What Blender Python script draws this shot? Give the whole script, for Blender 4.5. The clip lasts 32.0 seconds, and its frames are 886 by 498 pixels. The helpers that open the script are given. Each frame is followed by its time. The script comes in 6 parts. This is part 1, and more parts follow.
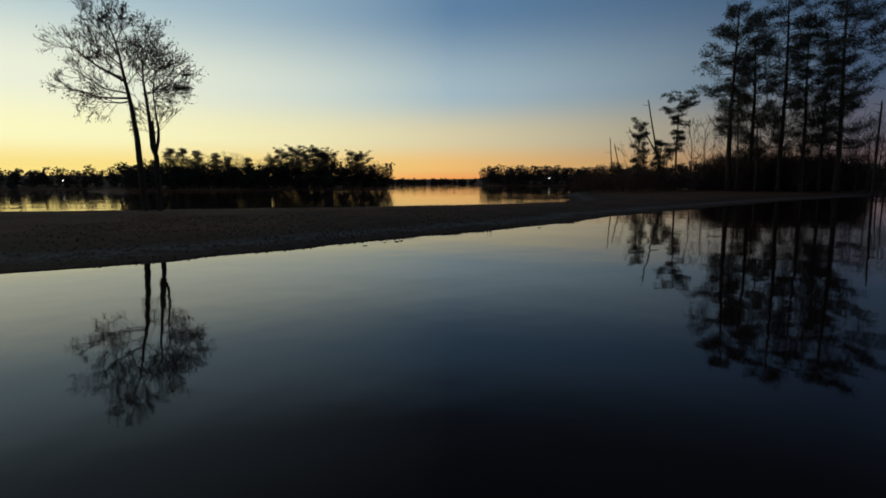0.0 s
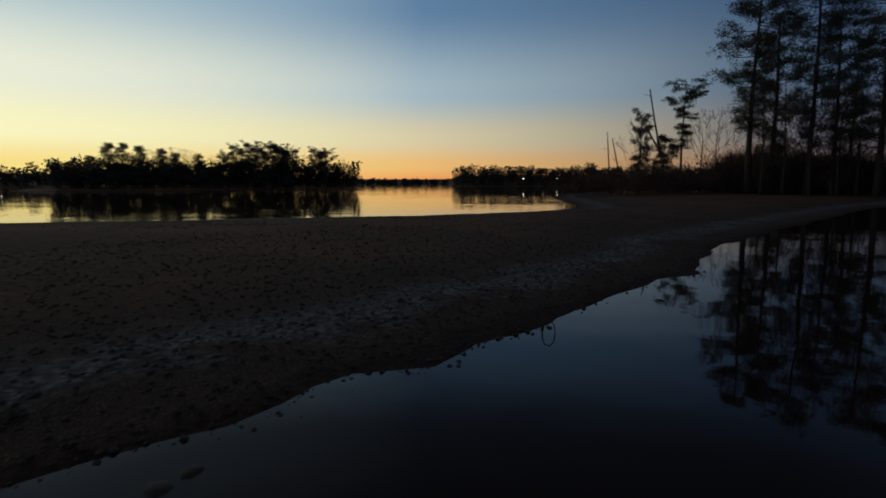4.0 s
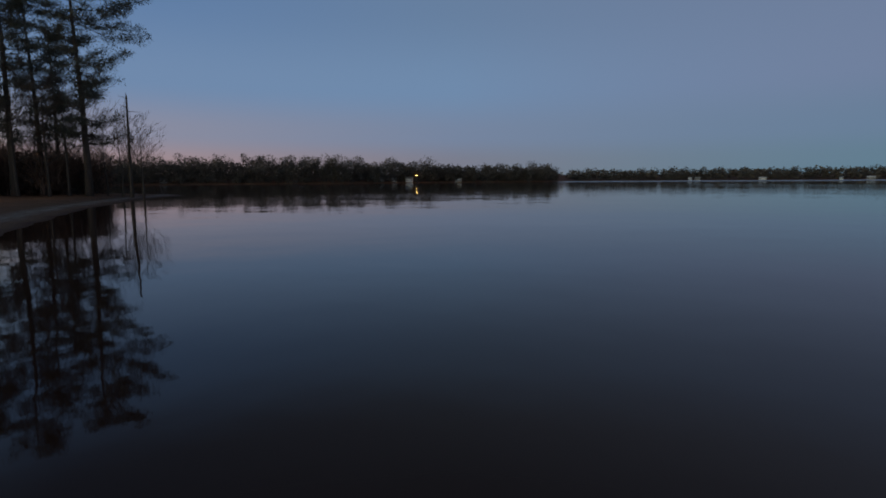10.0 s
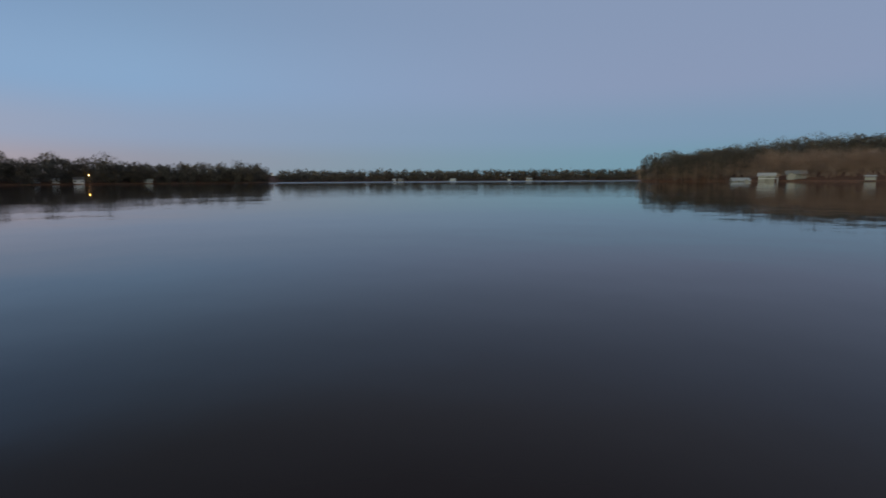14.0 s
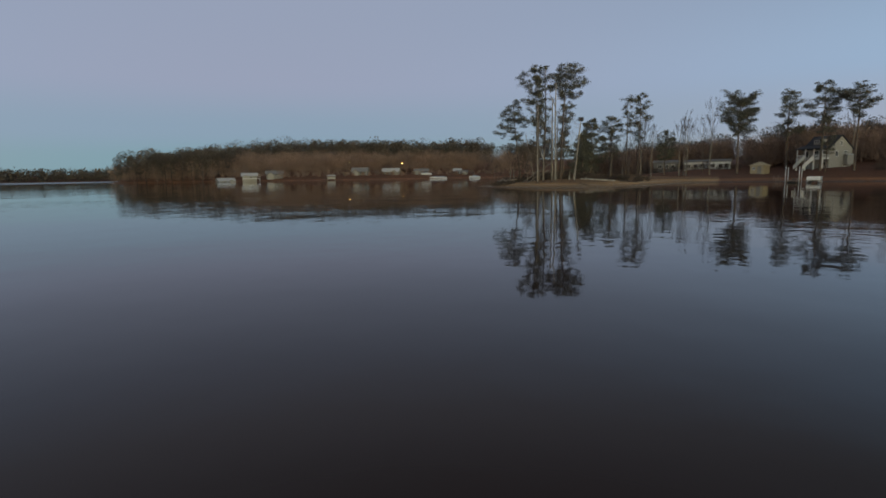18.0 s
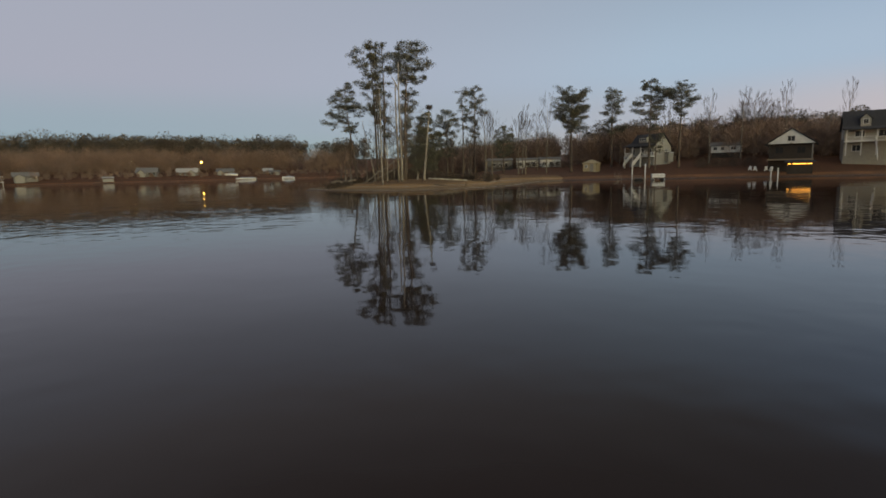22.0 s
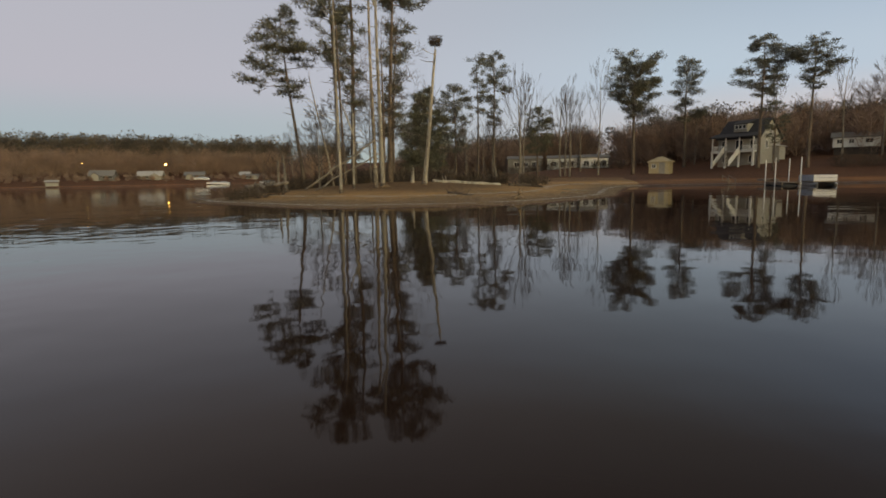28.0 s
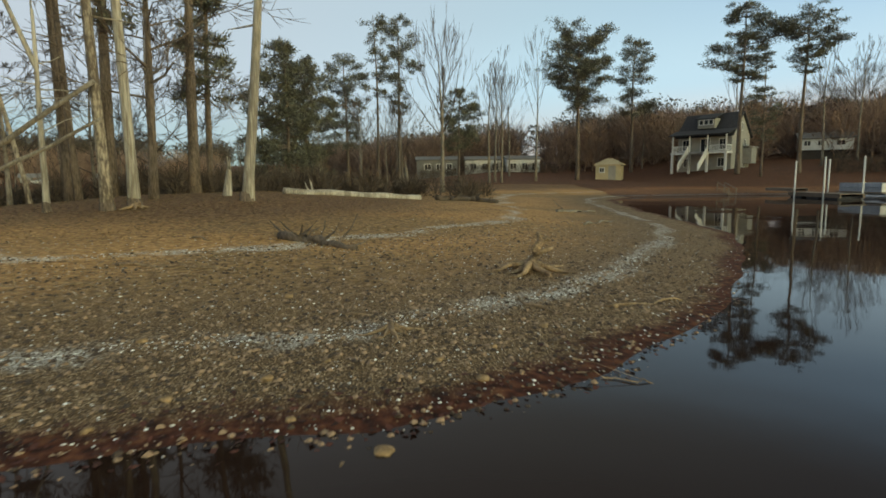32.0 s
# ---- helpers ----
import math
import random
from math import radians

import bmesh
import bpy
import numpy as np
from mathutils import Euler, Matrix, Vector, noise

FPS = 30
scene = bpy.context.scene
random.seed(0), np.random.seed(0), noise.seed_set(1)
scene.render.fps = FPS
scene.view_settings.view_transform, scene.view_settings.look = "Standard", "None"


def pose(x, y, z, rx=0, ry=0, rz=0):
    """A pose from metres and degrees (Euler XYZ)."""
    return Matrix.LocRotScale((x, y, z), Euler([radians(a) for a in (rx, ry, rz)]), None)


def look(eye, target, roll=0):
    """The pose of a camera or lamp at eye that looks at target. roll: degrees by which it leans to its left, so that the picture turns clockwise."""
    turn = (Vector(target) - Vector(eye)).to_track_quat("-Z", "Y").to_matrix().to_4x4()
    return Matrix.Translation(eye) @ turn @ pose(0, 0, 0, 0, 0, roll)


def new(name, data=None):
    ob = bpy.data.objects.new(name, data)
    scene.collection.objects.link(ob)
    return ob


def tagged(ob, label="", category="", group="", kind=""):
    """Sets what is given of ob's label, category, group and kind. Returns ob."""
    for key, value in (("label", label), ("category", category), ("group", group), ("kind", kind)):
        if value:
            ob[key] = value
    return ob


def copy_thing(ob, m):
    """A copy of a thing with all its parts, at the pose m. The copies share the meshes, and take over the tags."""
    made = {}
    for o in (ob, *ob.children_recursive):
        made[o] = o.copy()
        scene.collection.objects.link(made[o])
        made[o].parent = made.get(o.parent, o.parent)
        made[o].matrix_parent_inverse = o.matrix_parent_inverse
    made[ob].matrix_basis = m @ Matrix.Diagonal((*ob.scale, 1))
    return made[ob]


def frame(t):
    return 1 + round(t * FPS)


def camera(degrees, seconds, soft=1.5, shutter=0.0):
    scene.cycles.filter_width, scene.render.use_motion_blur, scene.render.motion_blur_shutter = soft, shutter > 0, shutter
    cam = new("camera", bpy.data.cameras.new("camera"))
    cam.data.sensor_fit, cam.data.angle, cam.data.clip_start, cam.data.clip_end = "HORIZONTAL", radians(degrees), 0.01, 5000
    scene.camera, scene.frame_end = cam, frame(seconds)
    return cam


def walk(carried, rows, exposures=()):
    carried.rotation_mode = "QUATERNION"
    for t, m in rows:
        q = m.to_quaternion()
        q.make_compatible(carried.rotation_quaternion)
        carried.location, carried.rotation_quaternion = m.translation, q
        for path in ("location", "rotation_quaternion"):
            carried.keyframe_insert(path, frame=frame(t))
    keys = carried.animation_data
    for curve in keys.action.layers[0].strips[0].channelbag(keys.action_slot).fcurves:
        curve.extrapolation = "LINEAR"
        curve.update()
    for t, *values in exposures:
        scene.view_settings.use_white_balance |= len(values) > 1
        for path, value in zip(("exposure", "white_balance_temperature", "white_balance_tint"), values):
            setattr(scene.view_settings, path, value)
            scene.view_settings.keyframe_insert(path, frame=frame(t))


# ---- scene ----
cam = camera(78.3, 32.0, 1.7, 0.4)
PATH = [
    (0, (0.003, 0.001, 1.807), (-0.045, 9.930, 0.620), -0.36),
    (0.5, (-0.043, 1.659, 1.845), (-0.099, 11.588, 0.655), -0.30),
    (1, (-0.031, 3.313, 1.850), (-0.096, 13.242, 0.661), -0.25),
    (1.5, (0.027, 5.022, 1.825), (-0.049, 14.951, 0.639), -0.21),
    (2, (0.087, 6.861, 1.790), (0.006, 16.791, 0.607), -0.19),
    (2.5, (0.107, 8.872, 1.759), (0.024, 18.801, 0.578), -0.21),
    (4.5, (-0.065, 14.470, 1.870), (1.166, 24.323, 0.681), 0.10),
    (5, (-0.208, 14.431, 1.905), (2.567, 23.964, 0.711), -0.00),
    (5.5, (-0.253, 14.548, 1.914), (3.970, 23.533, 0.714), -0.09),
    (6, (-0.207, 14.758, 1.910), (5.182, 23.095, 0.707), -0.18),
    (6.5, (-0.136, 14.957, 1.915), (6.245, 22.561, 0.708), -0.22),
    (7, (-0.055, 15.146, 1.930), (7.189, 21.933, 0.717), -0.22),
    (7.5, (0.072, 15.356, 1.948), (8.061, 21.246, 0.727), -0.21),
    (8, (0.293, 15.610, 1.949), (8.848, 20.640, 0.721), -0.20),
    (8.5, (0.697, 15.926, 1.914), (9.610, 20.290, 0.680), -0.23),
    (9, (1.436, 16.343, 1.862), (10.690, 19.925, 0.625), -0.29),
    (9.5, (2.573, 16.923, 1.826), (12.037, 19.905, 0.584), -0.33),
    (10, (4.055, 17.681, 1.815), (13.569, 20.500, 0.571), -0.35),
    (10.5, (5.850, 18.630, 1.841), (15.375, 21.411, 0.599), -0.32),
    (11, (7.943, 19.733, 1.887), (17.487, 22.448, 0.646), -0.29),
    (11.5, (10.339, 20.798, 1.906), (20.044, 22.865, 0.663), -0.31),
    (12, (13.077, 21.664, 1.901), (22.923, 22.898, 0.656), -0.32),
    (12.5, (16.123, 22.285, 1.893), (26.037, 22.703, 0.646), -0.30),
    (13, (19.372, 22.644, 1.883), (29.286, 22.265, 0.634), -0.26),
    (13.5, (22.719, 22.796, 1.873), (32.552, 21.475, 0.622), -0.28),
    (15.5, (35.072, 19.908, 1.847), (43.588, 14.823, 0.573), -0.45),
    (16, (37.567, 18.436, 1.935), (45.414, 12.372, 0.649), -0.53),
    (16.5, (40.000, 16.859, 2.021), (46.900, 9.740, 0.720), -0.56),
    (17, (42.305, 15.202, 2.095), (48.022, 7.104, 0.776), -0.61),
    (17.5, (44.392, 13.554, 2.146), (49.001, 4.780, 0.812), -0.73),
    (18, (46.244, 11.949, 2.173), (50.563, 3.031, 0.829), -0.83),
    (18.5, (47.974, 10.344, 2.180), (52.183, 1.374, 0.827), -0.90),
    (19, (49.604, 8.680, 2.180), (52.848, -0.680, 0.810), -0.94),
    (19.5, (51.042, 6.866, 2.181), (52.985, -2.845, 0.794), -0.98),
    (20, (52.246, 4.854, 2.183), (53.869, -4.914, 0.785), -1.04),
    (20.5, (53.242, 2.671, 2.184), (54.695, -7.123, 0.780), -1.11),
    (21, (54.096, 0.320, 2.188), (55.389, -9.496, 0.781), -1.18),
    (21.5, (54.863, -2.155, 2.193), (56.048, -11.984, 0.784), -1.23),
    (22, (55.564, -4.698, 2.186), (56.681, -14.535, 0.778), -1.26),
    (22.5, (56.195, -7.309, 2.157), (57.276, -17.151, 0.753), -1.28),
    (23, (56.734, -10.031, 2.110), (57.792, -19.876, 0.712), -1.27),
    (23.5, (57.208, -12.895, 2.062), (58.268, -22.741, 0.672), -1.25),
    (24, (57.675, -15.870, 2.016), (58.735, -25.717, 0.636), -1.24),
    (24.5, (58.124, -18.861, 1.959), (59.201, -28.708, 0.589), -1.24),
    (25, (58.597, -21.781, 1.885), (59.696, -31.626, 0.524), -1.23),
    (25.5, (59.169, -24.651, 1.807), (60.274, -34.497, 0.453), -1.17),
    (27.5, (61.008, -38.796, 1.487), (62.176, -48.641, 0.183), -1.06),
    (28, (61.393, -42.325, 1.435), (62.438, -52.184, 0.134), -1.04),
    (28.5, (61.760, -45.986, 1.411), (61.926, -55.900, 0.112), -1.05),
    (29, (62.086, -49.672, 1.435), (61.714, -59.581, 0.140), -1.05),
    (29.5, (62.314, -53.205, 1.485), (61.700, -63.103, 0.196), -1.03),
    (30, (62.422, -56.524, 1.512), (61.538, -66.402, 0.231), -1.04),
    (30.5, (62.427, -59.624, 1.506), (61.484, -69.499, 0.245), -1.06),
    (31, (62.366, -62.368, 1.523), (61.455, -72.248, 0.274), -0.97),
    (31.5, (62.305, -64.406, 1.545), (61.519, -74.296, 0.299), -0.77),
    (32, (62.278, -65.719, 1.496), (61.533, -75.615, 0.259), -0.66),
]
walk(cam, [(t, look(eye, target, roll)) for t, eye, target, roll in PATH],
     exposures=[(0, 0.0, 6500, 10), (2.5, 0.0, 6500, 10), (4.5, -0.05, 6500, 12), (6, 0.15, 6500, 12), (7.5, 0.5, 6550, 12), (9, 1.12, 6600, 12),
                (10.5, 1.48, 6700, 12), (12, 1.80, 7100, 12), (13.5, 1.95, 7000, 10), (16, 2.04, 7200, 11), (19, 2.22, 8500, 14), (22, 2.36, 9500, 15),
                (25, 2.48, 10200, 16), (28, 2.60, 10900, 17), (30, 2.82, 11300, 16), (31, 2.88, 10300, 0), (32, 2.98, 10000, 1)])

# ---- dusk sky: warm afterglow in the north-west, blue dusk opposite ----
GLOW_BEARING = -45.0
SKY_STOPS = (0.0, 0.03, 0.08, 0.16, 0.30, 0.43, 0.62)
SKY = [  # cosine from the glow, colours from the horizon up
    (-1.0, [(.038, .078, .104), (.041, .080, .110), (.049, .080, .121), (.061, .081, .127), (.059, .080, .126), (.064, .079, .114), (.046, .056, .078)]),
    (-0.5, [(.069, .078, .096), (.073, .079, .102), (.067, .090, .134), (.059, .098, .158), (.050, .082, .134), (.042, .056, .080), (.034, .043, .062)]),
    (0.15, [(.19, .115, .095), (.15, .103, .105), (.102, .104, .135), (.060, .097, .160), (.040, .078, .150), (.019, .030, .052), (.022, .029, .044)]),
    (0.70, [(.88, .30, .08), (.85, .50, .17), (.68, .60, .38), (.36, .48, .54), (.115, .22, .36), (.038, .060, .096), (.024, .033, .048)]),
    (1.00, [(1.0, .62, .20), (.96, .76, .25), (.98, .95, .55), (.85, .88, .70), (.40, .55, .62), (.16, .22, .27), (.040, .055, .080)]),
]
world = bpy.data.worlds.new("dusk")
scene.world = world
world.use_nodes = True
wn, wl = world.node_tree.nodes, world.node_tree.links
wn.clear()
w_out, w_bg = wn.new("ShaderNodeOutputWorld"), wn.new("ShaderNodeBackground")
w_co, w_sep = wn.new("ShaderNodeTexCoord"), wn.new("ShaderNodeSeparateXYZ")
wl.new(w_co.outputs["Generated"], w_sep.inputs[0])
w_flat, w_norm, w_dot = wn.new("ShaderNodeCombineXYZ"), wn.new("ShaderNodeVectorMath"), wn.new("ShaderNodeVectorMath")
wl.new(w_sep.outputs[0], w_flat.inputs[0])
wl.new(w_sep.outputs[1], w_flat.inputs[1])
w_norm.operation, w_dot.operation = "NORMALIZE", "DOT_PRODUCT"
wl.new(w_flat.outputs[0], w_norm.inputs[0])
wl.new(w_norm.outputs[0], w_dot.inputs[0])
w_dot.inputs[1].default_value = (math.sin(radians(GLOW_BEARING)), math.cos(radians(GLOW_BEARING)), 0)
sky_socket, last_c = None, None
for c, cols in SKY:
    ramp = wn.new("ShaderNodeValToRGB")
    ramp.color_ramp.interpolation = "EASE"
    els = ramp.color_ramp.elements
    while len(els) < len(SKY_STOPS):
        els.new(0.5)
    for el, p, col in zip(els, SKY_STOPS, cols):
        el.position = p
    for el, p, col in zip(els, SKY_STOPS, cols):
        el.color = (*col, 1)
    wl.new(w_sep.outputs[2], ramp.inputs[0])
    if sky_socket is None:
        sky_socket = ramp.outputs[0]
    else:
        rng, mix = wn.new("ShaderNodeMapRange"), wn.new("ShaderNodeMix")
        rng.interpolation_type = "LINEAR"
        rng.inputs["From Min"].default_value, rng.inputs["From Max"].default_value = last_c, c
        wl.new(w_dot.outputs["Value"], rng.inputs["Value"])
        mix.data_type = "RGBA"
        wl.new(rng.outputs[0], mix.inputs["Factor"])
        wl.new(sky_socket, mix.inputs[6])
        wl.new(ramp.outputs[0], mix.inputs[7])
        sky_socket = mix.outputs[2]
    last_c = c
wl.new(sky_socket, w_bg.inputs[0])
w_bg.inputs[1].default_value = 1.0
wl.new(w_bg.outputs[0], w_out.inputs[0])


# ---- materials ----
def material(name, base, rough=0.8, dark=None, scale=6.0, fine=40.0, bump=0.3, depth=0.01, stretch=(1, 1, 1), island=0.0,
             metallic=0.0, emit=None, spec=0.3, sharp=.14):
    """Two scales of noise between two colours, with bump. island: how much each loose piece differs."""
    m = bpy.data.materials.new(name)
    m.use_nodes = True
    n, l = m.node_tree.nodes, m.node_tree.links
    b = n["Principled BSDF"]
    b.inputs["Roughness"].default_value = rough
    b.inputs["Metallic"].default_value = metallic
    b.inputs["Specular IOR Level"].default_value = spec
    dark = dark or tuple(0.55 * v for v in base)
    co, mp = n.new("ShaderNodeTexCoord"), n.new("ShaderNodeMapping")
    mp.inputs["Scale"].default_value = stretch
    l.new(co.outputs["Object"], mp.inputs[0])
    n1, n2 = n.new("ShaderNodeTexNoise"), n.new("ShaderNodeTexNoise")
    for q, s in ((n1, scale), (n2, fine)):
        q.inputs["Scale"].default_value, q.inputs["Detail"].default_value = s, 5
        l.new(mp.outputs[0], q.inputs["Vector"])
    add = n.new("ShaderNodeMath")
    add.operation = "MULTIPLY_ADD"
    add.inputs[1].default_value = 0.5
    l.new(n2.outputs["Fac"], add.inputs[0])
    half = n.new("ShaderNodeMath")
    half.operation = "MULTIPLY"
    half.inputs[1].default_value = 0.5
    l.new(n1.outputs["Fac"], half.inputs[0])
    l.new(half.outputs[0], add.inputs[2])
    fac = add.outputs[0]
    if island:
        geo, sh = n.new("ShaderNodeNewGeometry"), n.new("ShaderNodeMath")
        sh.operation = "MULTIPLY_ADD"
        sh.inputs[1].default_value = island
        l.new(geo.outputs["Random Per Island"], sh.inputs[0])
        sub = n.new("ShaderNodeMath")
        sub.operation = "SUBTRACT"
        sub.inputs[1].default_value = island / 2
        l.new(fac, sub.inputs[0])
        l.new(sub.outputs[0], sh.inputs[2])
        fac = sh.outputs[0]
    ramp = n.new("ShaderNodeValToRGB")
    ramp.color_ramp.elements[0].position, ramp.color_ramp.elements[1].position = 0.5 - sharp, 0.5 + sharp
    ramp.color_ramp.elements[0].color, ramp.color_ramp.elements[1].color = (*dark, 1), (*base, 1)
    l.new(fac, ramp.inputs[0])
    l.new(ramp.outputs[0], b.inputs["Base Color"])
    if bump:
        bp = n.new("ShaderNodeBump")
        bp.inputs["Strength"].default_value, bp.inputs["Distance"].default_value = bump, depth
        l.new(add.outputs[0], bp.inputs["Height"])
        l.new(bp.outputs[0], b.inputs["Normal"])
    if emit:
        b.inputs["Emission Color"].default_value = (*emit[:3], 1)
        b.inputs["Emission Strength"].default_value = emit[3]
    return m


M = {
    "bark": material("pine bark", (.17, .130, .102), .9, (.062, .047, .038), 3, 22, .8, .04, (1, 1, .22), sharp=.09),
    "bark_grey": material("grey bark", (.24, .21, .175), .9, (.10, .083, .068), 3, 22, .5, .02, (1, 1, .25), sharp=.1),
    "bark_dark": material("dark bark", (.10, .075, .06), .9, (.05, .04, .03), 3, 22, .5, .02, (1, 1, .25)),
    "deadwood": material("barkless dead wood", (.42, .385, .325), .8, (.175, .150, .122), 2, 20, .5, .02, (1, 1, .10), sharp=.085),
    "patchy": material("half-stripped dead trunk", (.33, .28, .215), .85, (.10, .078, .062), 1.3, 18, .6, .025, (1, 1, .3), sharp=.06),
    "needles": material("pine needles", (.128, .126, .088), .7, (.062, .063, .048), 1.0, 9, 0, 0, island=.35),
    "leaf_dry": material("withered brown leaves", (.24, .155, .09), .8, (.11, .068, .042), 2, 12, 0, 0, island=.4),
    "twig": material("bare twigs", (.080, .060, .050), .9, (.040, .030, .026), 2, 20, 0, 0),
    # both far woods colours are lifted: aerial haze put into the base colour
    "woods_green": material("far evergreen woods", (.115, .096, .074), .9, (.057, .049, .041), .12, 1.2, 0, 0, island=.2),
    "woods_brown": material("far leafless woods", (.30, .205, .160), .9, (.165, .112, .090), .12, 1.2, 0, 0, island=.14),
    "brush": material("leafless brush", (.20, .120, .082), .9, (.085, .052, .038), .6, 6, 0, 0, island=.4),
    "thicket": material("dark bare thicket", (.105, .078, .060), .9, (.048, .036, .029), .6, 6, 0, 0, island=.4),
    # near-black boards: shade put into the colour, not a stain
    "shaded_siding": material("boards in shade-dark colour", (.050, .040, .034), .8, (.028, .022, .019), 2, 30, .1, .003),
    "white_paint": material("white paint", (.62, .62, .60), .5, (.48, .48, .46), 2, 30, .1, .003),
    "cream_siding": material("cream lap siding", (.29, .275, .245), .6, (.215, .205, .185), 2, 30, .1, .003),
    "tan_siding": material("tan siding", (.44, .36, .23), .6, (.33, .27, .17), 2, 30, .1, .003),
    "grey_siding": material("grey siding", (.20, .195, .185), .6, (.14, .136, .13), 2, 30, .1, .003),
    "roof_dark": material("dark asphalt shingles", (.055, .055, .060), .9, (.030, .030, .033), 3, 30, .4, .01),
    "roof_grey": material("weathered grey shingles", (.20, .195, .19), .85, (.13, .125, .12), 3, 30, .4, .01),
    "roof_metal": material("pale metal roofing", (.40, .40, .39), .5, (.30, .30, .29), 2, 20, .1, .004),
    "pane": material("dark window glass", (.020, .022, .026), .35, (.012, .013, .016), 1, 5, 0, 0, spec=.15),
    "metal": material("galvanised metal", (.45, .46, .47), .4, (.33, .34, .35), 4, 40, .1, .002, metallic=.8),
    "deck": material("weathered deck boards", (.24, .19, .15), .85, (.13, .10, .08), 2, 30, .3, .005, (1, 8, 8)),
    "plastic": material("white plastic", (.75, .75, .74), .4, (.62, .62, .61), 2, 20, 0, 0),
    "tarp": material("pale boat cover", (.36, .40, .45), .6, (.24, .27, .31), 2, 14, .3, .02),
    "lamp_warm": material("lit lamp glass", (.9, .8, .5), .4, None, 1, 5, 0, 0, emit=(1.0, .55, .12, 22)),
    "lamp_white": material("lit white lamp glass", (.9, .9, .9), .4, None, 1, 5, 0, 0, emit=(1.0, .88, .66, 9)),
    "window_lit": material("lit window", (.9, .7, .4), .4, None, 1, 5, 0, 0, emit=(1.0, .46, .09, .9)),
    "pebble": material("river pebbles", (.30, .200, .130), .7, (.058, .040, .029), 3, 30, .2, .003, island=.9),
    "shell": material("bleached shells and quartz", (.86, .85, .82), .55, (.60, .57, .52), 3, 30, 0, 0, island=.5),
    "wrack": material("sodden red-brown leaf litter", (.105, .036, .026), .8, (.04, .017, .013), 3, 20, 0, 0, island=.6),
    "straw": material("dead grass", (.36, .26, .13), .9, (.18, .12, .06), 3, 20, 0, 0, island=.5),
    "rootwood": material("bleached root wood", (.34, .235, .145), .8, (.12, .08, .05), 5, 40, .6, .01, sharp=.09),
}


def water_material():
    m = bpy.data.materials.new("still lake water")
    m.use_nodes = True
    n, l = m.node_tree.nodes, m.node_tree.links
    b = n["Principled BSDF"]
    b.inputs["Base Color"].default_value = (.022, .011, .008, 1)
    b.inputs["IOR"].default_value = 1.22
    co = n.new("ShaderNodeTexCoord")
    # the open lake to the east lies under a breeze
    east, open_lake = n.new("ShaderNodeSeparateXYZ"), n.new("ShaderNodeMapRange")
    l.new(co.outputs["Object"], east.inputs[0])
    l.new(east.outputs[0], open_lake.inputs["Value"])
    open_lake.inputs["From Min"].default_value, open_lake.inputs["From Max"].default_value = 420, 640
    open_lake.inputs["To Min"].default_value, open_lake.inputs["To Max"].default_value = .03, .32
    l.new(open_lake.outputs[0], b.inputs["Roughness"])
    total = None
    for scale, stretch, amount in ((0.09, (1, 1, 1), 0.045), (0.45, (1, 1, 1), 0.010), (2.2, (1, 1, 1), 0.0012)):
        mp, q, k = n.new("ShaderNodeMapping"), n.new("ShaderNodeTexNoise"), n.new("ShaderNodeMath")
        mp.inputs["Scale"].default_value = stretch
        l.new(co.outputs["Object"], mp.inputs[0])
        l.new(mp.outputs[0], q.inputs["Vector"])
        q.inputs["Scale"].default_value, q.inputs["Detail"].default_value = scale, 2
        k.operation = "MULTIPLY_ADD"
        k.inputs[1].default_value = amount
        k.inputs[2].default_value = 0.0
        l.new(q.outputs["Fac"], k.inputs[0])
        if total is not None:
            l.new(total, k.inputs[2])
        total = k.outputs[0]
    # light airs roughen patches of the lake
    air, patch = n.new("ShaderNodeTexNoise"), n.new("ShaderNodeMapRange")
    air.inputs["Scale"].default_value = 0.016
    l.new(co.outputs["Object"], air.inputs["Vector"])
    l.new(air.outputs["Fac"], patch.inputs["Value"])
    patch.inputs["From Min"].default_value, patch.inputs["From Max"].default_value = 0.48, 0.62
    wave, gain = n.new("ShaderNodeTexNoise"), n.new("ShaderNodeMath")
    wave.inputs["Scale"].default_value, wave.inputs["Detail"].default_value = 1.1, 1
    l.new(co.outputs["Object"], wave.inputs["Vector"])
    gain.operation = "MULTIPLY"
    l.new(wave.outputs["Fac"], gain.inputs[0])
    l.new(patch.outputs[0], gain.inputs[1])
    sum_up = n.new("ShaderNodeMath")
    sum_up.operation = "MULTIPLY_ADD"
    sum_up.inputs[1].default_value = 0.014
    l.new(gain.outputs[0], sum_up.inputs[0])
    l.new(total, sum_up.inputs[2])
    total = sum_up.outputs[0]
    bp = n.new("ShaderNodeBump")
    bp.inputs["Strength"].default_value, bp.inputs["Distance"].default_value = 1.0, 1.0
    l.new(total, bp.inputs["Height"])
    l.new(bp.outputs[0], b.inputs["Normal"])
    return m


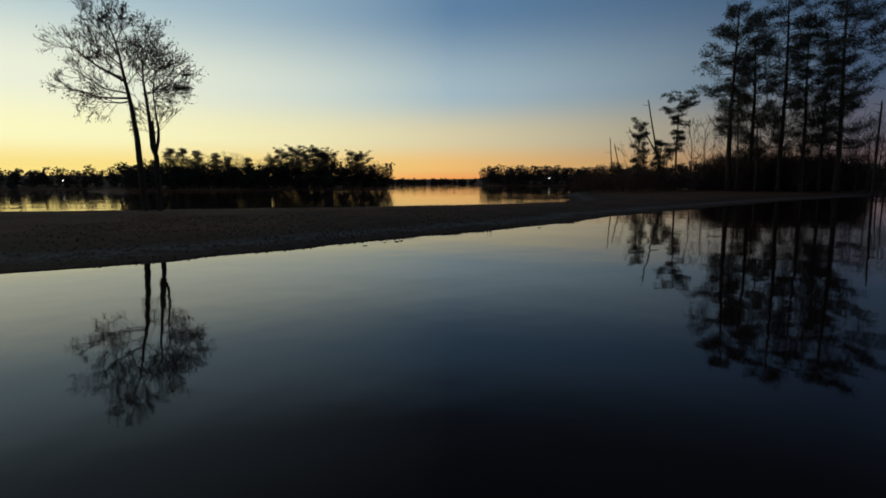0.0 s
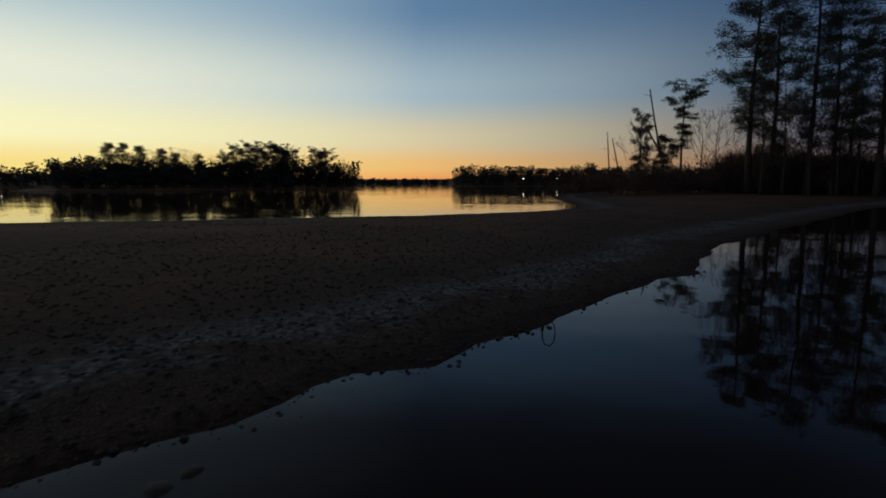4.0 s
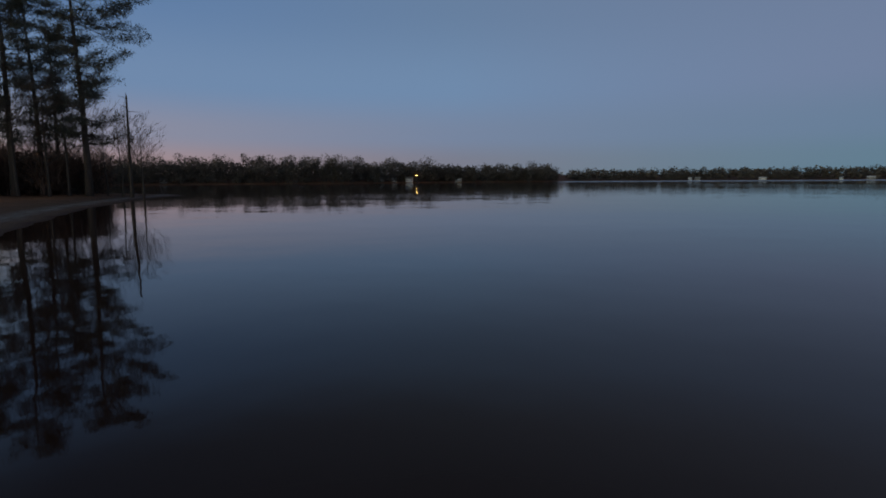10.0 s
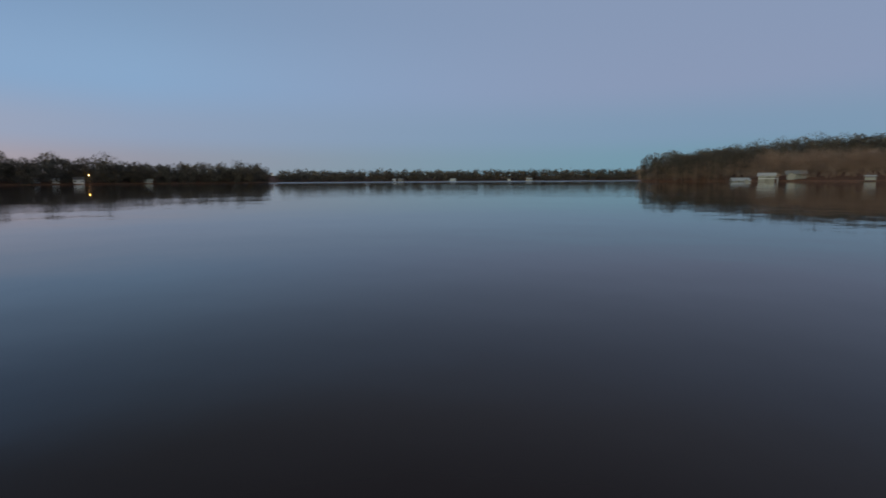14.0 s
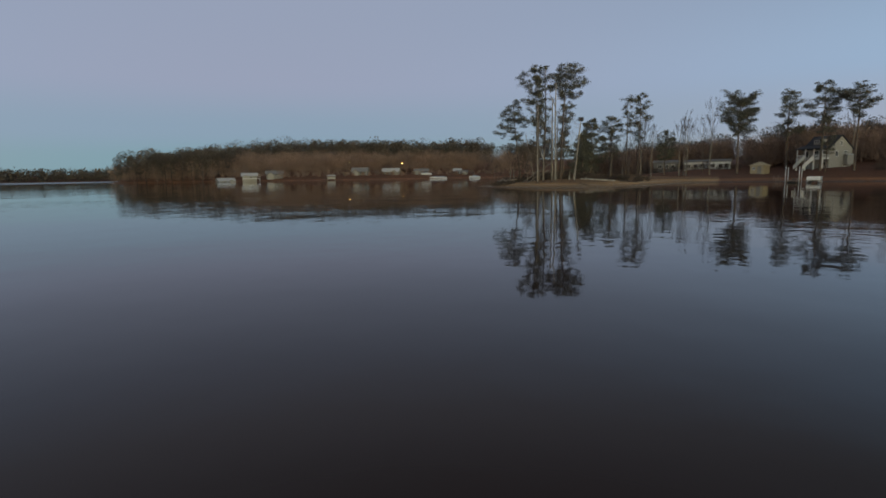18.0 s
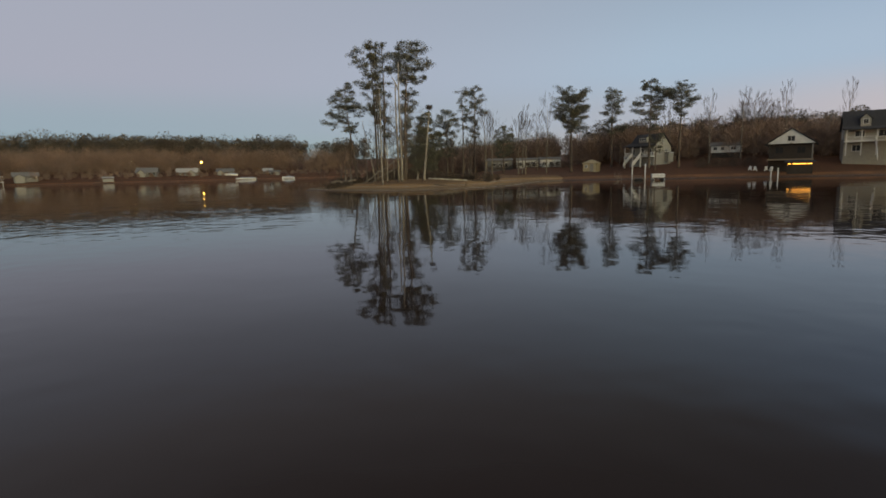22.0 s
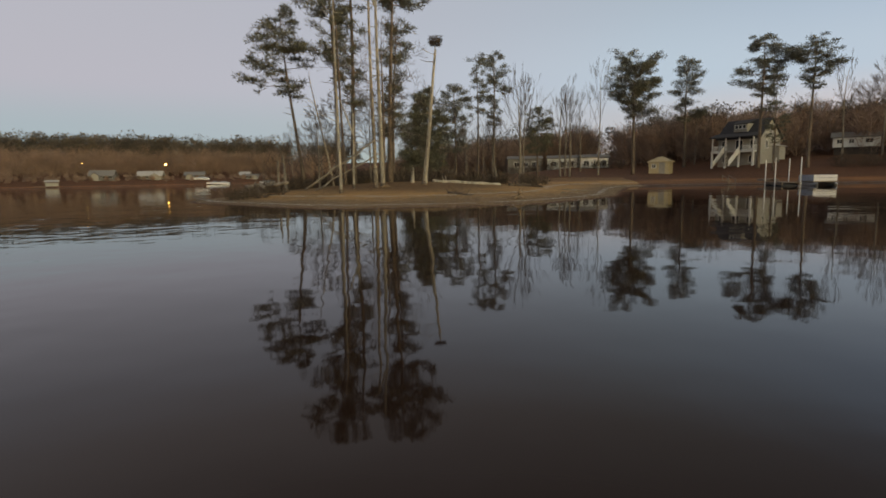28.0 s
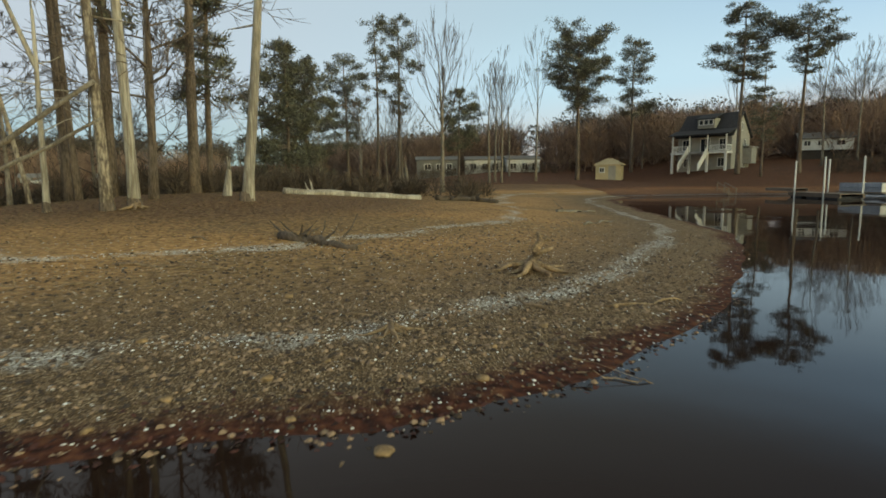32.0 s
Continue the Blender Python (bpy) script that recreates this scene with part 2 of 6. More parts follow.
def shore_material(name="shore gravel and soil", wet=1.0):
    """Bank soil: leaf litter, dead grass, gravel, pale shell lines along old water levels, red litter at the water's
    edge. wet: tone factor of the soil colour, not its moisture.
    """
    m = bpy.data.materials.new(name)
    m.use_nodes = True
    n, l = m.node_tree.nodes, m.node_tree.links
    b = n["Principled BSDF"]
    b.inputs["Roughness"].default_value = 0.9
    b.inputs["Specular IOR Level"].default_value = 0.2
    co, sep = n.new("ShaderNodeTexCoord"), n.new("ShaderNodeSeparateXYZ")
    l.new(co.outputs["Object"], sep.inputs[0])

    def noise_node(scale, detail=5):
        q = n.new("ShaderNodeTexNoise")
        q.inputs["Scale"].default_value, q.inputs["Detail"].default_value = scale, detail
        l.new(co.outputs["Object"], q.inputs["Vector"])
        return q.outputs["Fac"]

    def ramp(fac, stops):
        r = n.new("ShaderNodeValToRGB")
        els = r.color_ramp.elements
        while len(els) < len(stops):
            els.new(0.5)
        for el, (p, col) in zip(els, stops):
            el.position = p
        for el, (p, col) in zip(els, stops):
            el.color = (*col, 1)
        l.new(fac, r.inputs[0])
        return r.outputs[0]

    def mix(fac, a, c):
        q = n.new("ShaderNodeMix")
        q.data_type = "RGBA"
        l.new(fac, q.inputs["Factor"])
        l.new(a, q.inputs[6])
        l.new(c, q.inputs[7])
        return q.outputs[2]

    def math(op, a, c=None, d=None):
        q = n.new("ShaderNodeMath")
        q.operation = op
        for i, v in enumerate((a, c, d)):
            if v is None:
                continue
            if isinstance(v, (int, float)):
                q.inputs[i].default_value = v
            else:
                l.new(v, q.inputs[i])
        return q.outputs[0]

    big, mid, small, tiny = noise_node(.18), noise_node(1.3), noise_node(9), noise_node(55, 3)
    level = math("ADD", sep.outputs[2], math("ADD", math("MULTIPLY", math("SUBTRACT", mid, .5), .045), math("MULTIPLY", math("SUBTRACT", small, .5), .03)))
    soil = ramp(small, [(.35, (.095, .062, .038)), (.5, (.20, .135, .076)), (.65, (.31, .215, .122))])
    grass = ramp(small, [(.35, (.17, .105, .055)), (.55, (.33, .205, .105)), (.7, (.46, .31, .17))])
    gravel = ramp(tiny, [(.36, (.032, .022, .015)), (.48, (.088, .062, .040)), (.60, (.20, .145, .095)), (.68, (.50, .44, .36))])
    litter = ramp(small, [(.35, (.020, .008, .006)), (.5, (.056, .019, .013)), (.66, (.11, .045, .027))])
    shell = ramp(tiny, [(.35, (.10, .085, .065)), (.46, (.30, .27, .22)), (.58, (.66, .63, .57))])
    leafy = ramp(small, [(.35, (.050, .031, .021)), (.5, (.122, .074, .046)), (.66, (.22, .143, .090))])

    def smooth(v, a, c):
        q = n.new("ShaderNodeMapRange")
        q.interpolation_type = "SMOOTHSTEP"
        l.new(v, q.inputs["Value"])
        q.inputs["From Min"].default_value, q.inputs["From Max"].default_value = a, c
        return q.outputs[0]

    def band(lo, hi, soft):
        return math("MULTIPLY", smooth(level, lo - soft, lo + soft), math("SUBTRACT", 1.0, smooth(level, hi - soft, hi + soft)))

    col = mix(smooth(big, .42, .58), soil, grass)
    col = mix(math("SUBTRACT", 1.0, smooth(level, .10, .34)), col, gravel)
    col = mix(smooth(level, .50, .78), col, leafy)
    patches = smooth(mid, .36, .56)
    col = mix(band(-.03, .022, .012), col, litter)
    # even tint over the soil: brighter on the point, darker on spit and banks
    toned = n.new("ShaderNodeMix")
    toned.data_type, toned.blend_type = "RGBA", "MULTIPLY"
    toned.inputs["Factor"].default_value = 1.0
    toned.inputs[7].default_value = (1.44, 1.27, 1.04, 1) if wet > .9 else (wet, wet * .68, wet * .58, 1)
    l.new(col, toned.inputs[6])
    col = toned.outputs[2]
    if wet < .9:
        shell = ramp(small, [(.38, (.05, .04, .036)), (.50, (.12, .105, .10)), (.64, (.26, .24, .23))])
        col = mix(math("MULTIPLY", band(.075, .125, .03), smooth(mid, .30, .55)), col, shell)
    else:
        col = mix(math("MULTIPLY", math("MULTIPLY", band(.094, .116, .010), patches), smooth(tiny, .44, .56)), col, shell)
        col = mix(math("MULTIPLY", math("MULTIPLY", band(.372, .402, .012), patches), smooth(tiny, .42, .54)), col, shell)
    l.new(col, b.inputs["Base Color"])
    bp = n.new("ShaderNodeBump")
    bp.inputs["Strength"].default_value, bp.inputs["Distance"].default_value = 0.7, 0.03
    l.new(math("ADD", small, math("MULTIPLY", tiny, .6)), bp.inputs["Height"])
    l.new(bp.outputs[0], b.inputs["Normal"])
    return m


M["water"], M["shore"], M["mud"], M["bank"] = water_material(), shore_material(), shore_material("dark toned mud and litter", .52), shore_material("brown bank soil", .88)


# ---- mesh building ----
class Geo:
    """Collects vertices and faces of one part."""

    def __init__(self):
        self.v, self.f, self.n = [], [], 0

    def add(self, verts, faces):
        k = self.n
        self.v.extend(verts)
        self.f.extend([tuple(k + i for i in f) for f in faces])
        self.n += len(verts)

    def tube(self, pts, radii, sides=6, cap=True):
        k = self.n
        count = len(pts)
        for i, (p, r) in enumerate(zip(pts, radii)):
            a = Vector(pts[max(i - 1, 0)])
            c = Vector(pts[min(i + 1, count - 1)])
            ax = (c - a).normalized() if (c - a).length > 1e-6 else Vector((0, 0, 1))
            u = ax.orthogonal().normalized() if abs(ax.z) < .9 else Vector((1, 0, 0)).cross(ax).normalized()
            w = ax.cross(u)
            for s in range(sides):
                t = 2 * math.pi * s / sides
                self.v.append(tuple(Vector(p) + r * (math.cos(t) * u + math.sin(t) * w)))
        for i in range(count - 1):
            for s in range(sides):
                q = (s + 1) % sides
                self.f.append((k + i * sides + s, k + i * sides + q, k + (i + 1) * sides + q, k + (i + 1) * sides + s))
        if cap:
            self.f.append(tuple(k + s for s in range(sides))[::-1])
            self.f.append(tuple(k + (count - 1) * sides + s for s in range(sides)))
        self.n += count * sides

    def box(self, c, size, rz=0.0, taper=1.0):
        x, y, z = (v / 2 for v in size)
        ca, sa = math.cos(rz), math.sin(rz)
        vs = []
        for dz, k in ((-z, 1.0), (z, taper)):
            for dx, dy in ((-x, -y), (x, -y), (x, y), (-x, y)):
                dx, dy = dx * k, dy * k
                vs.append((c[0] + ca * dx - sa * dy, c[1] + sa * dx + ca * dy, c[2] + dz))
        self.add(vs, [(3, 2, 1, 0), (4, 5, 6, 7), (0, 1, 5, 4), (1, 2, 6, 5), (2, 3, 7, 6), (3, 0, 4, 7)])

    def mesh(self, name, mat, smooth=False):
        me = bpy.data.meshes.new(name)
        me.from_pydata(self.v, [], self.f)
        me.materials.append(mat)
        if smooth:
            me.polygons.foreach_set("use_smooth", [True] * len(me.polygons))
        me.update()
        return me


def part(name, geo, mat, parent, label="", smooth=False):
    ob = new(name, geo.mesh(name, mat, smooth))
    ob.parent = parent
    if label:
        ob["label"] = label
    return ob


def thing(name, m, label, category, group="", kind=""):
    ob = new(name)
    ob.empty_display_size = 0.3
    ob.matrix_basis = m
    return tagged(ob, label, category, group, kind)


def solo(name, geo, mat, label, category, group="", kind="", smooth=False):
    return tagged(new(name, geo.mesh(name, mat, smooth)), label, category, group, kind)


# ---- lie of the land ----
SPIT = [(-120, -14), (-40, 0), (-20, 6.5), (-9.3, 11.2), (-7.2, 12.3), (-4.9, 14.7), (-3, 16.4), (-.8, 18.6), (1.7, 21), (3.1, 22.4),
        (5.6, 24.4), (8.8, 29.4), (12.9, 33.2), (22.5, 42.4), (33, 52), (47, 62.5), (57, 69.5), (66, 73), (72, 80), (72, 100), (66, 125),
        (50, 140), (35, 130), (26, 110), (18, 85), (14, 62), (12, 54.5), (8, 50.5), (.4, 46), (-10, 43.3), (-20, 41), (-40, 38), (-120, 40)]
MAIN = [(-600, -90), (-60, -99), (-10, -101), (8, -105), (20, -109), (30, -110), (37, -110), (43, -109), (47, -104), (50, -94),
        (52.5, -84.5), (53.6, -79.5), (55.9, -75.3), (58.9, -71.4), (60.6, -69.8), (62.4, -68.8), (66.5, -68.4), (70.2, -68.1),
        (76.3, -73), (83.6, -80), (86, -95), (86, -125), (90, -160), (98, -210), (112, -270), (138, -335), (160, -342), (182, -322),
        (205, -300), (225, -275), (248, -257), (262, -250), (290, -236), (319, -228), (350, -215), (382, -205), (395, -212), (420, -290)]
MAIN += [(480, -420), (480, -900), (-600, -900)]
ISLE = [(-104, 166), (-80, 176), (-50, 190), (-22, 197), (-17, 203), (-28, 214), (-70, 214), (-112, 200), (-118, 178)]
RING = [(-180, 600), (-120, 500), (-60, 380), (-30, 380), (-8, 620), (-6, 900), (3.4, 900), (4.3, 400), (18, 430), (43, 480), (63, 480),
        (70, 520), (84, 560), (85.3, 600), (86.3, 1000), (112, 1100), (130, 1100), (150, 1000), (180, 600)]
RING_CENTRE = (0.0, 15.0)


def inside_distance(poly, x, y):
    """Signed distance to a polygon's edge, positive inside."""
    d2, inside = np.full(x.shape, 1e12), np.zeros(x.shape, bool)
    for (ax, ay), (bx, by) in zip(poly, poly[1:] + poly[:1]):
        ex, ey = bx - ax, by - ay
        t = np.clip(((x - ax) * ex + (y - ay) * ey) / (ex * ex + ey * ey), 0, 1)
        d2 = np.minimum(d2, (x - ax - t * ex) ** 2 + (y - ay - t * ey) ** 2)
        cross = ((ay > y) != (by > y)) & (x < (bx - ax) * (y - ay) / ((by - ay) or 1e-9) + ax)
        inside ^= cross
    return np.where(inside, 1, -1) * np.sqrt(d2)


def bank(sd, slope, top, hill, reach):
    low = np.where(sd < 0, np.maximum(-2.5, sd * 0.10), top * (1 - np.exp(-np.maximum(sd, 0) * slope / top)))
    return low + hill * (1 - np.exp(-(np.maximum(sd - 18, 0) / reach) ** 1.5))


def height(x, y, rough=True):
    x, y = np.asarray(x, float), np.asarray(y, float)
    wob = 0.10 * np.sin(x * 1.3 + 2 * np.sin(y * .7)) * np.sin(y * 1.1 + 1.5 * np.sin(x * .5)) + 0.05 * np.sin(3.1 * x + 1.7 * y) if rough else 0
    wob = wob * np.exp(-np.hypot(x - 30, y + 10) / 150)
    ragged = (.22 * np.sin(1.9 * x + 1.3 * np.sin(2.3 * y)) * np.sin(1.4 * y - .9 * x) + .10 * np.sin(4.7 * x - 3.9 * y)) * np.exp(-(np.hypot(x - 1, y - 19) / 11) ** 2) if rough else 0
    h = bank(inside_distance(SPIT, x, y) + wob + ragged, .05, .75, 1.2, 25)
    h = np.maximum(h, bank(main := inside_distance(MAIN, x, y) + wob, .055, 1.6, 14, 110) + 2.3 * np.clip((x - 130) / 30, 0, 1) * np.clip((main - 2) / 12, 0, 1))
    h = np.maximum(h, bank(inside_distance(ISLE, x, y), .2, 1.5, 0, 10))
    dx, dy = x - RING_CENTRE[0], y - RING_CENTRE[1]
    r = np.interp(np.degrees(np.arctan2(dx, dy)), [b for b, _ in RING], [d for _, d in RING])
    h = np.maximum(h, bank(np.hypot(dx, dy) - r, .12, 2.5, 10, 110))
    h = h + np.clip((-108 - y) / 17, 0, 1) * np.clip((34 - x) / 10, 0, 1) * np.clip((x + 220) / 60, 0, 1) * np.clip((y + 420) / 100, 0, 1) * 1.8
    h = h + 1.2 * np.exp(-((x + 2) / 14) ** 2 - ((y + 142) / 12) ** 2)
    h = h + .52 * np.exp(-((x - 71) / 10) ** 2 - ((y + 87) / 9) ** 2)
    h = h + .4 * np.clip((-110 - y) / 14, 0, 1) * np.clip((x - 30) / 6, 0, 1) * np.clip((90 - x) / 10, 0, 1) * np.clip((y + 260) / 60, 0, 1)
    if rough:
        h = h + np.where(h > 0.3, .03, .012) * np.sin(x * .9 + 1.3 * np.sin(y * .8)) * np.sin(y * .85 + np.sin(x * 1.1))
    return h


def hz(x, y):
    return float(height(np.array([x]), np.array([y]))[0])


def grid_object(name, xs, ys, label, category, mat="shore"):
    gx, gy = np.meshgrid(xs, ys)
    z = height(gx, gy)
    me = bpy.data.meshes.new(name)
    nx, ny = len(xs), len(ys)
    i = np.arange(nx * ny).reshape(ny, nx)
    keep = np.maximum.reduce([z[:-1, :-1], z[1:, :-1], z[:-1, 1:], z[1:, 1:]]) > -1.2
    quads = np.stack([i[:-1, :-1], i[:-1, 1:], i[1:, 1:], i[1:, :-1]], -1)[keep]
    me.from_pydata(np.stack([gx.ravel(), gy.ravel(), z.ravel()], 1).tolist(), [], quads.tolist())
    me.materials.append(M[mat])
    me.polygons.foreach_set("use_smooth", [True] * len(me.polygons))
    me.update()
    return tagged(new(name, me), label, category, kind="structure")


FINE = [(-45, 75, -6, 142), (44, 100, -124, -62)]
grid_object("ground_spit", np.arange(-45, 75.1, .4), np.arange(-6, 142.1, .4), "bare low spit of dark soil and gravel in the lake", "ground", "mud")
grid_object("ground_point", np.arange(44, 100.1, .28), np.arange(-124, -61.9, .28), "pebbly point of tan gravel with pale shell lines", "ground")


def wide_ground():
    radii = np.concatenate([np.arange(0, 60, 4.0), np.arange(60, 180, 3.0), np.arange(180, 700, 8.0), np.geomspace(700, 4600, 40)])
    turns = np.radians(np.arange(0, 360, 1.0))
    gx = 30 + np.outer(radii, np.sin(turns))
    gy = -20 + np.outer(radii, np.cos(turns))
    z = height(gx, gy)
    for x0, x1, y0, y1 in FINE:
        z = np.where((gx > x0 + 1) & (gx < x1 - 1) & (gy > y0 + 1) & (gy < y1 - 1), z - .8, z)
    nr, nt = gx.shape
    i = np.arange(nr * nt).reshape(nr, nt)
    quads = np.stack([i[:-1], i[1:], np.roll(i[1:], -1, 1), np.roll(i[:-1], -1, 1)], -1).reshape(-1, 4)
    me = bpy.data.meshes.new("ground")
    me.from_pydata(np.stack([gx.ravel(), gy.ravel(), z.ravel()], 1).tolist(), [], quads.tolist())
    me.materials.append(M["bank"])
    me.polygons.foreach_set("use_smooth", [True] * len(me.polygons))
    me.update()
    return tagged(new("ground", me), "wooded lake shores and lake bed of brown soil", "ground", kind="structure")


wide_ground()
wg = Geo()
wg.add([(-4500, -4500, 0), (4500, -4500, 0), (4500, 4500, 0), (-4500, 4500, 0)], [(0, 1, 2, 3)])
tagged(new("water", wg.mesh("water", M["water"])), "dark still lake water mirroring the dusk sky", "lake", kind="structure")


# ---- trees ----
def jitter(rng, k):
    return Vector((rng.uniform(-k, k), rng.uniform(-k, k), rng.uniform(-k, k)))


def stem(rng, h, r, lean=(0, 0), bend=.012, steps=10, tip=.18):
    pts, radii = [], []
    wx, wy = rng.uniform(0, 6), rng.uniform(0, 6)
    for i in range(steps + 1):
        u = i / steps
        pts.append(Vector((lean[0] * u + bend * h * math.sin(wx + 4 * u) * u, lean[1] * u + bend * h * math.sin(wy + 5 * u) * u, h * u - (.5 if i == 0 else 0))))
        radii.append(r * (1.35 if i == 0 else (1 - u) + tip * u))
    return pts, radii


def along(pts, u):
    k = min(u, .9999) * (len(pts) - 1)
    i = int(k)
    return pts[i].lerp(pts[i + 1], k - i)


def tuft(geo, rng, c, r, count, length=.34, width=.036, thick=.42):
    """A flattish clump of needles: thin blades spreading up and out."""
    q = np.random.default_rng(int(rng.random() * 1e9))
    n = count * 2
    d = q.normal(0, 1, (n, 3)) * (1, 1, thick)
    d /= np.linalg.norm(d, axis=1)[:, None]
    p = np.array(c) + d * (1, 1, .75) * r * (q.random(n) ** .6)[:, None]
    o = d * .6 + q.uniform(-.7, .7, (n, 3)) + (0, 0, .25)
    o *= (length * q.uniform(.6, 1.2, n) / np.linalg.norm(o, axis=1))[:, None]
    s = np.cross(o, q.normal(0, 1, (n, 3)))
    s *= (width * q.uniform(.6, 1.4, n) / np.maximum(1e-6, np.linalg.norm(s, axis=1)))[:, None]
    k = geo.n
    geo.v.extend(map(tuple, np.stack([p - s, p + s, p + o], 1).reshape(-1, 3).tolist()))
    geo.f.extend((k + 3 * i, k + 3 * i + 1, k + 3 * i + 2) for i in range(n))
    geo.n += 3 * n


def pine_parts(seed, h, r, crown_from=.5, spread=3.2, limbs=34, shape="oval", density=26, lean=(0, 0), flat=False, clump=.75, stubs=5, profile=None):
    """profile: (share of the height, reach to +x, reach to -x) along the crown, for a crown of its own outline."""
    rng = random.Random(seed)
    trunk, wood, needles = Geo(), Geo(), Geo()
    thick = .85 if profile and not flat else .42
    pts, radii = stem(rng, h, r, lean)
    trunk.tube(pts, radii, 9)
    for _ in range(stubs):
        u, a = rng.uniform(.2, crown_from), rng.uniform(0, 6.28)
        p, ln = along(pts, u), rng.uniform(.3, 1.2)
        wood.tube([p, p + Vector((math.cos(a), math.sin(a), .1)) * ln], [.035, .015], 4)
    whorls = max(5, limbs // 4)
    for i in range(limbs):
        w = (i % whorls + rng.uniform(.15, .85)) / whorls
        a = rng.uniform(0, 6.28)
        if profile:
            u = profile[0][0] + (.985 - profile[0][0]) * w
            us = [q[0] for q in profile]
            ahead, behind = float(np.interp(u, us, [q[1] for q in profile])), float(np.interp(u, us, [q[2] for q in profile]))
            wide, deep = (ahead if math.cos(a) > 0 else behind), (ahead + behind) / 2
            ln = wide * deep / math.hypot(deep * math.cos(a), wide * math.sin(a) + 1e-6)
        else:
            u = crown_from + (1 - crown_from) * w ** .9
        if profile:
            pass
        elif shape == "round":
            ln = spread * max(.25, math.sqrt(max(0, 1 - (1.7 * w - .75) ** 2)))
        elif shape == "top":
            ln = spread * (.35 + .65 * math.sin(math.pi * min(1, w * .9 + .15)))
        else:
            ln = spread * (1 - .72 * w) * (.55 + .45 * math.sin(2.2 * w + .6))
        ln *= rng.choice((.55, .8, .9, 1.0, 1.0, 1.05)) if profile else rng.choice((.45, .7, .85, 1.0, 1.0, 1.15, 1.3))
        rise = rng.uniform(-.12, .22) if flat else (rng.uniform(-.28, .34) + .12 * w if profile else rng.uniform(-.15, .35) + .55 * w)
        p0 = along(pts, u)
        d = Vector((math.cos(a), math.sin(a), rise))
        p1 = p0 + d * ln * .5 + Vector((0, 0, -.06 * ln)) + jitter(rng, .15)
        p2 = p0 + d * ln + Vector((0, 0, ln * .12)) + jitter(rng, .25)
        rr = max(.022, r * .28 * (1 - .6 * w))
        wood.tube([p0, p1, p2], [rr, rr * .6, rr * .25], 4, False)
        knots = max(2, int(ln / (clump * .8)))
        for k in range(knots):
            f = .45 + .55 * (k + rng.random()) / knots
            c = (p0.lerp(p1, f * 2) if f < .5 else p1.lerp(p2, f * 2 - 1)) + jitter(rng, .25)
            c.z += rng.uniform(0, .3)
            tuft(needles, rng, c, clump * rng.uniform(.45, 1.0), density, thick=thick)
            for sgn in (-1, 1):
                if rng.random() < .6:
                    side = Vector((-d.y, d.x, rng.uniform(-.1, .35))) * sgn * rng.uniform(.4, 1.0) * ln * .34 + d * rng.uniform(0, .2) * ln
                    tuft(needles, rng, c + side, clump * rng.uniform(.4, .85), density * 2 // 3, thick=thick)
                    wood.tube([c - d * ln * .12, c + side], [max(.014, rr * .4), .01], 3, False)
    return trunk, wood, needles


def pine_tree(seed, m, label, bark="bark", group="", **kw):
    t, w, n = pine_parts(seed, **kw)
    ob = thing("pine_tree", m, label, "tree", group)
    part("trunk", t, M[bark], ob, smooth=True)
    tagged(part("limbwork", w, M[bark], ob), kind="stuff")
    tagged(part("crown", n, M["needles"], ob, "dark green needle clumps with gaps"), kind="stuff")
    return ob


def branch_out(geo, rng, p, d, ln, r, depth, spread, up, tips, sides=4):
    q = p + d * ln * .5 + jitter(rng, ln * .05)
    e = p + d * ln + Vector((0, 0, up * ln * .15)) + jitter(rng, ln * .07)
    geo.tube([p, q, e], [r, r * .8, r * .55], max(3, sides), False)
    if depth == 0:
        tips.append(e)
        return
    for i in range(rng.choice((2, 3, 3)) if depth > 1 else 3):
        nd = (d + jitter(rng, spread) + Vector((0, 0, up * .3))).normalized()
        start = e if i == 0 else q.lerp(e, rng.uniform(.1, 1))
        branch_out(geo, rng, start, nd, ln * rng.uniform(.55, .85), max(.011, r * .52), depth - 1, spread, up, tips, sides - 1)


def bare_parts(seed, h, r, first=.35, depth=4, limbs=12, spread=.55, up=.6, lean=(0, 0), reach=.34, side=None):
    rng = random.Random(seed)
    trunk, twigs, tips = Geo(), Geo(), []
    pts, radii = stem(rng, h * .93, r, lean, .02, 10, .10)
    trunk.tube(pts, radii, 8)
    for i in range(limbs):
        u = first + (1 - first) * ((i + rng.random()) / limbs)
        a = i * 2.4 + rng.uniform(-.5, .5) if side is None else side + rng.uniform(-1.2, 1.2)
        d = Vector((math.cos(a), math.sin(a), up + .5 * rng.random())).normalized()
        branch_out(twigs, rng, along(pts, u), d, h * reach * (1.05 - .75 * u) * rng.uniform(.6, 1.1), max(.02, r * .38 * (1.1 - u)), depth - 1, spread, up, tips)
    return trunk, twigs, tips


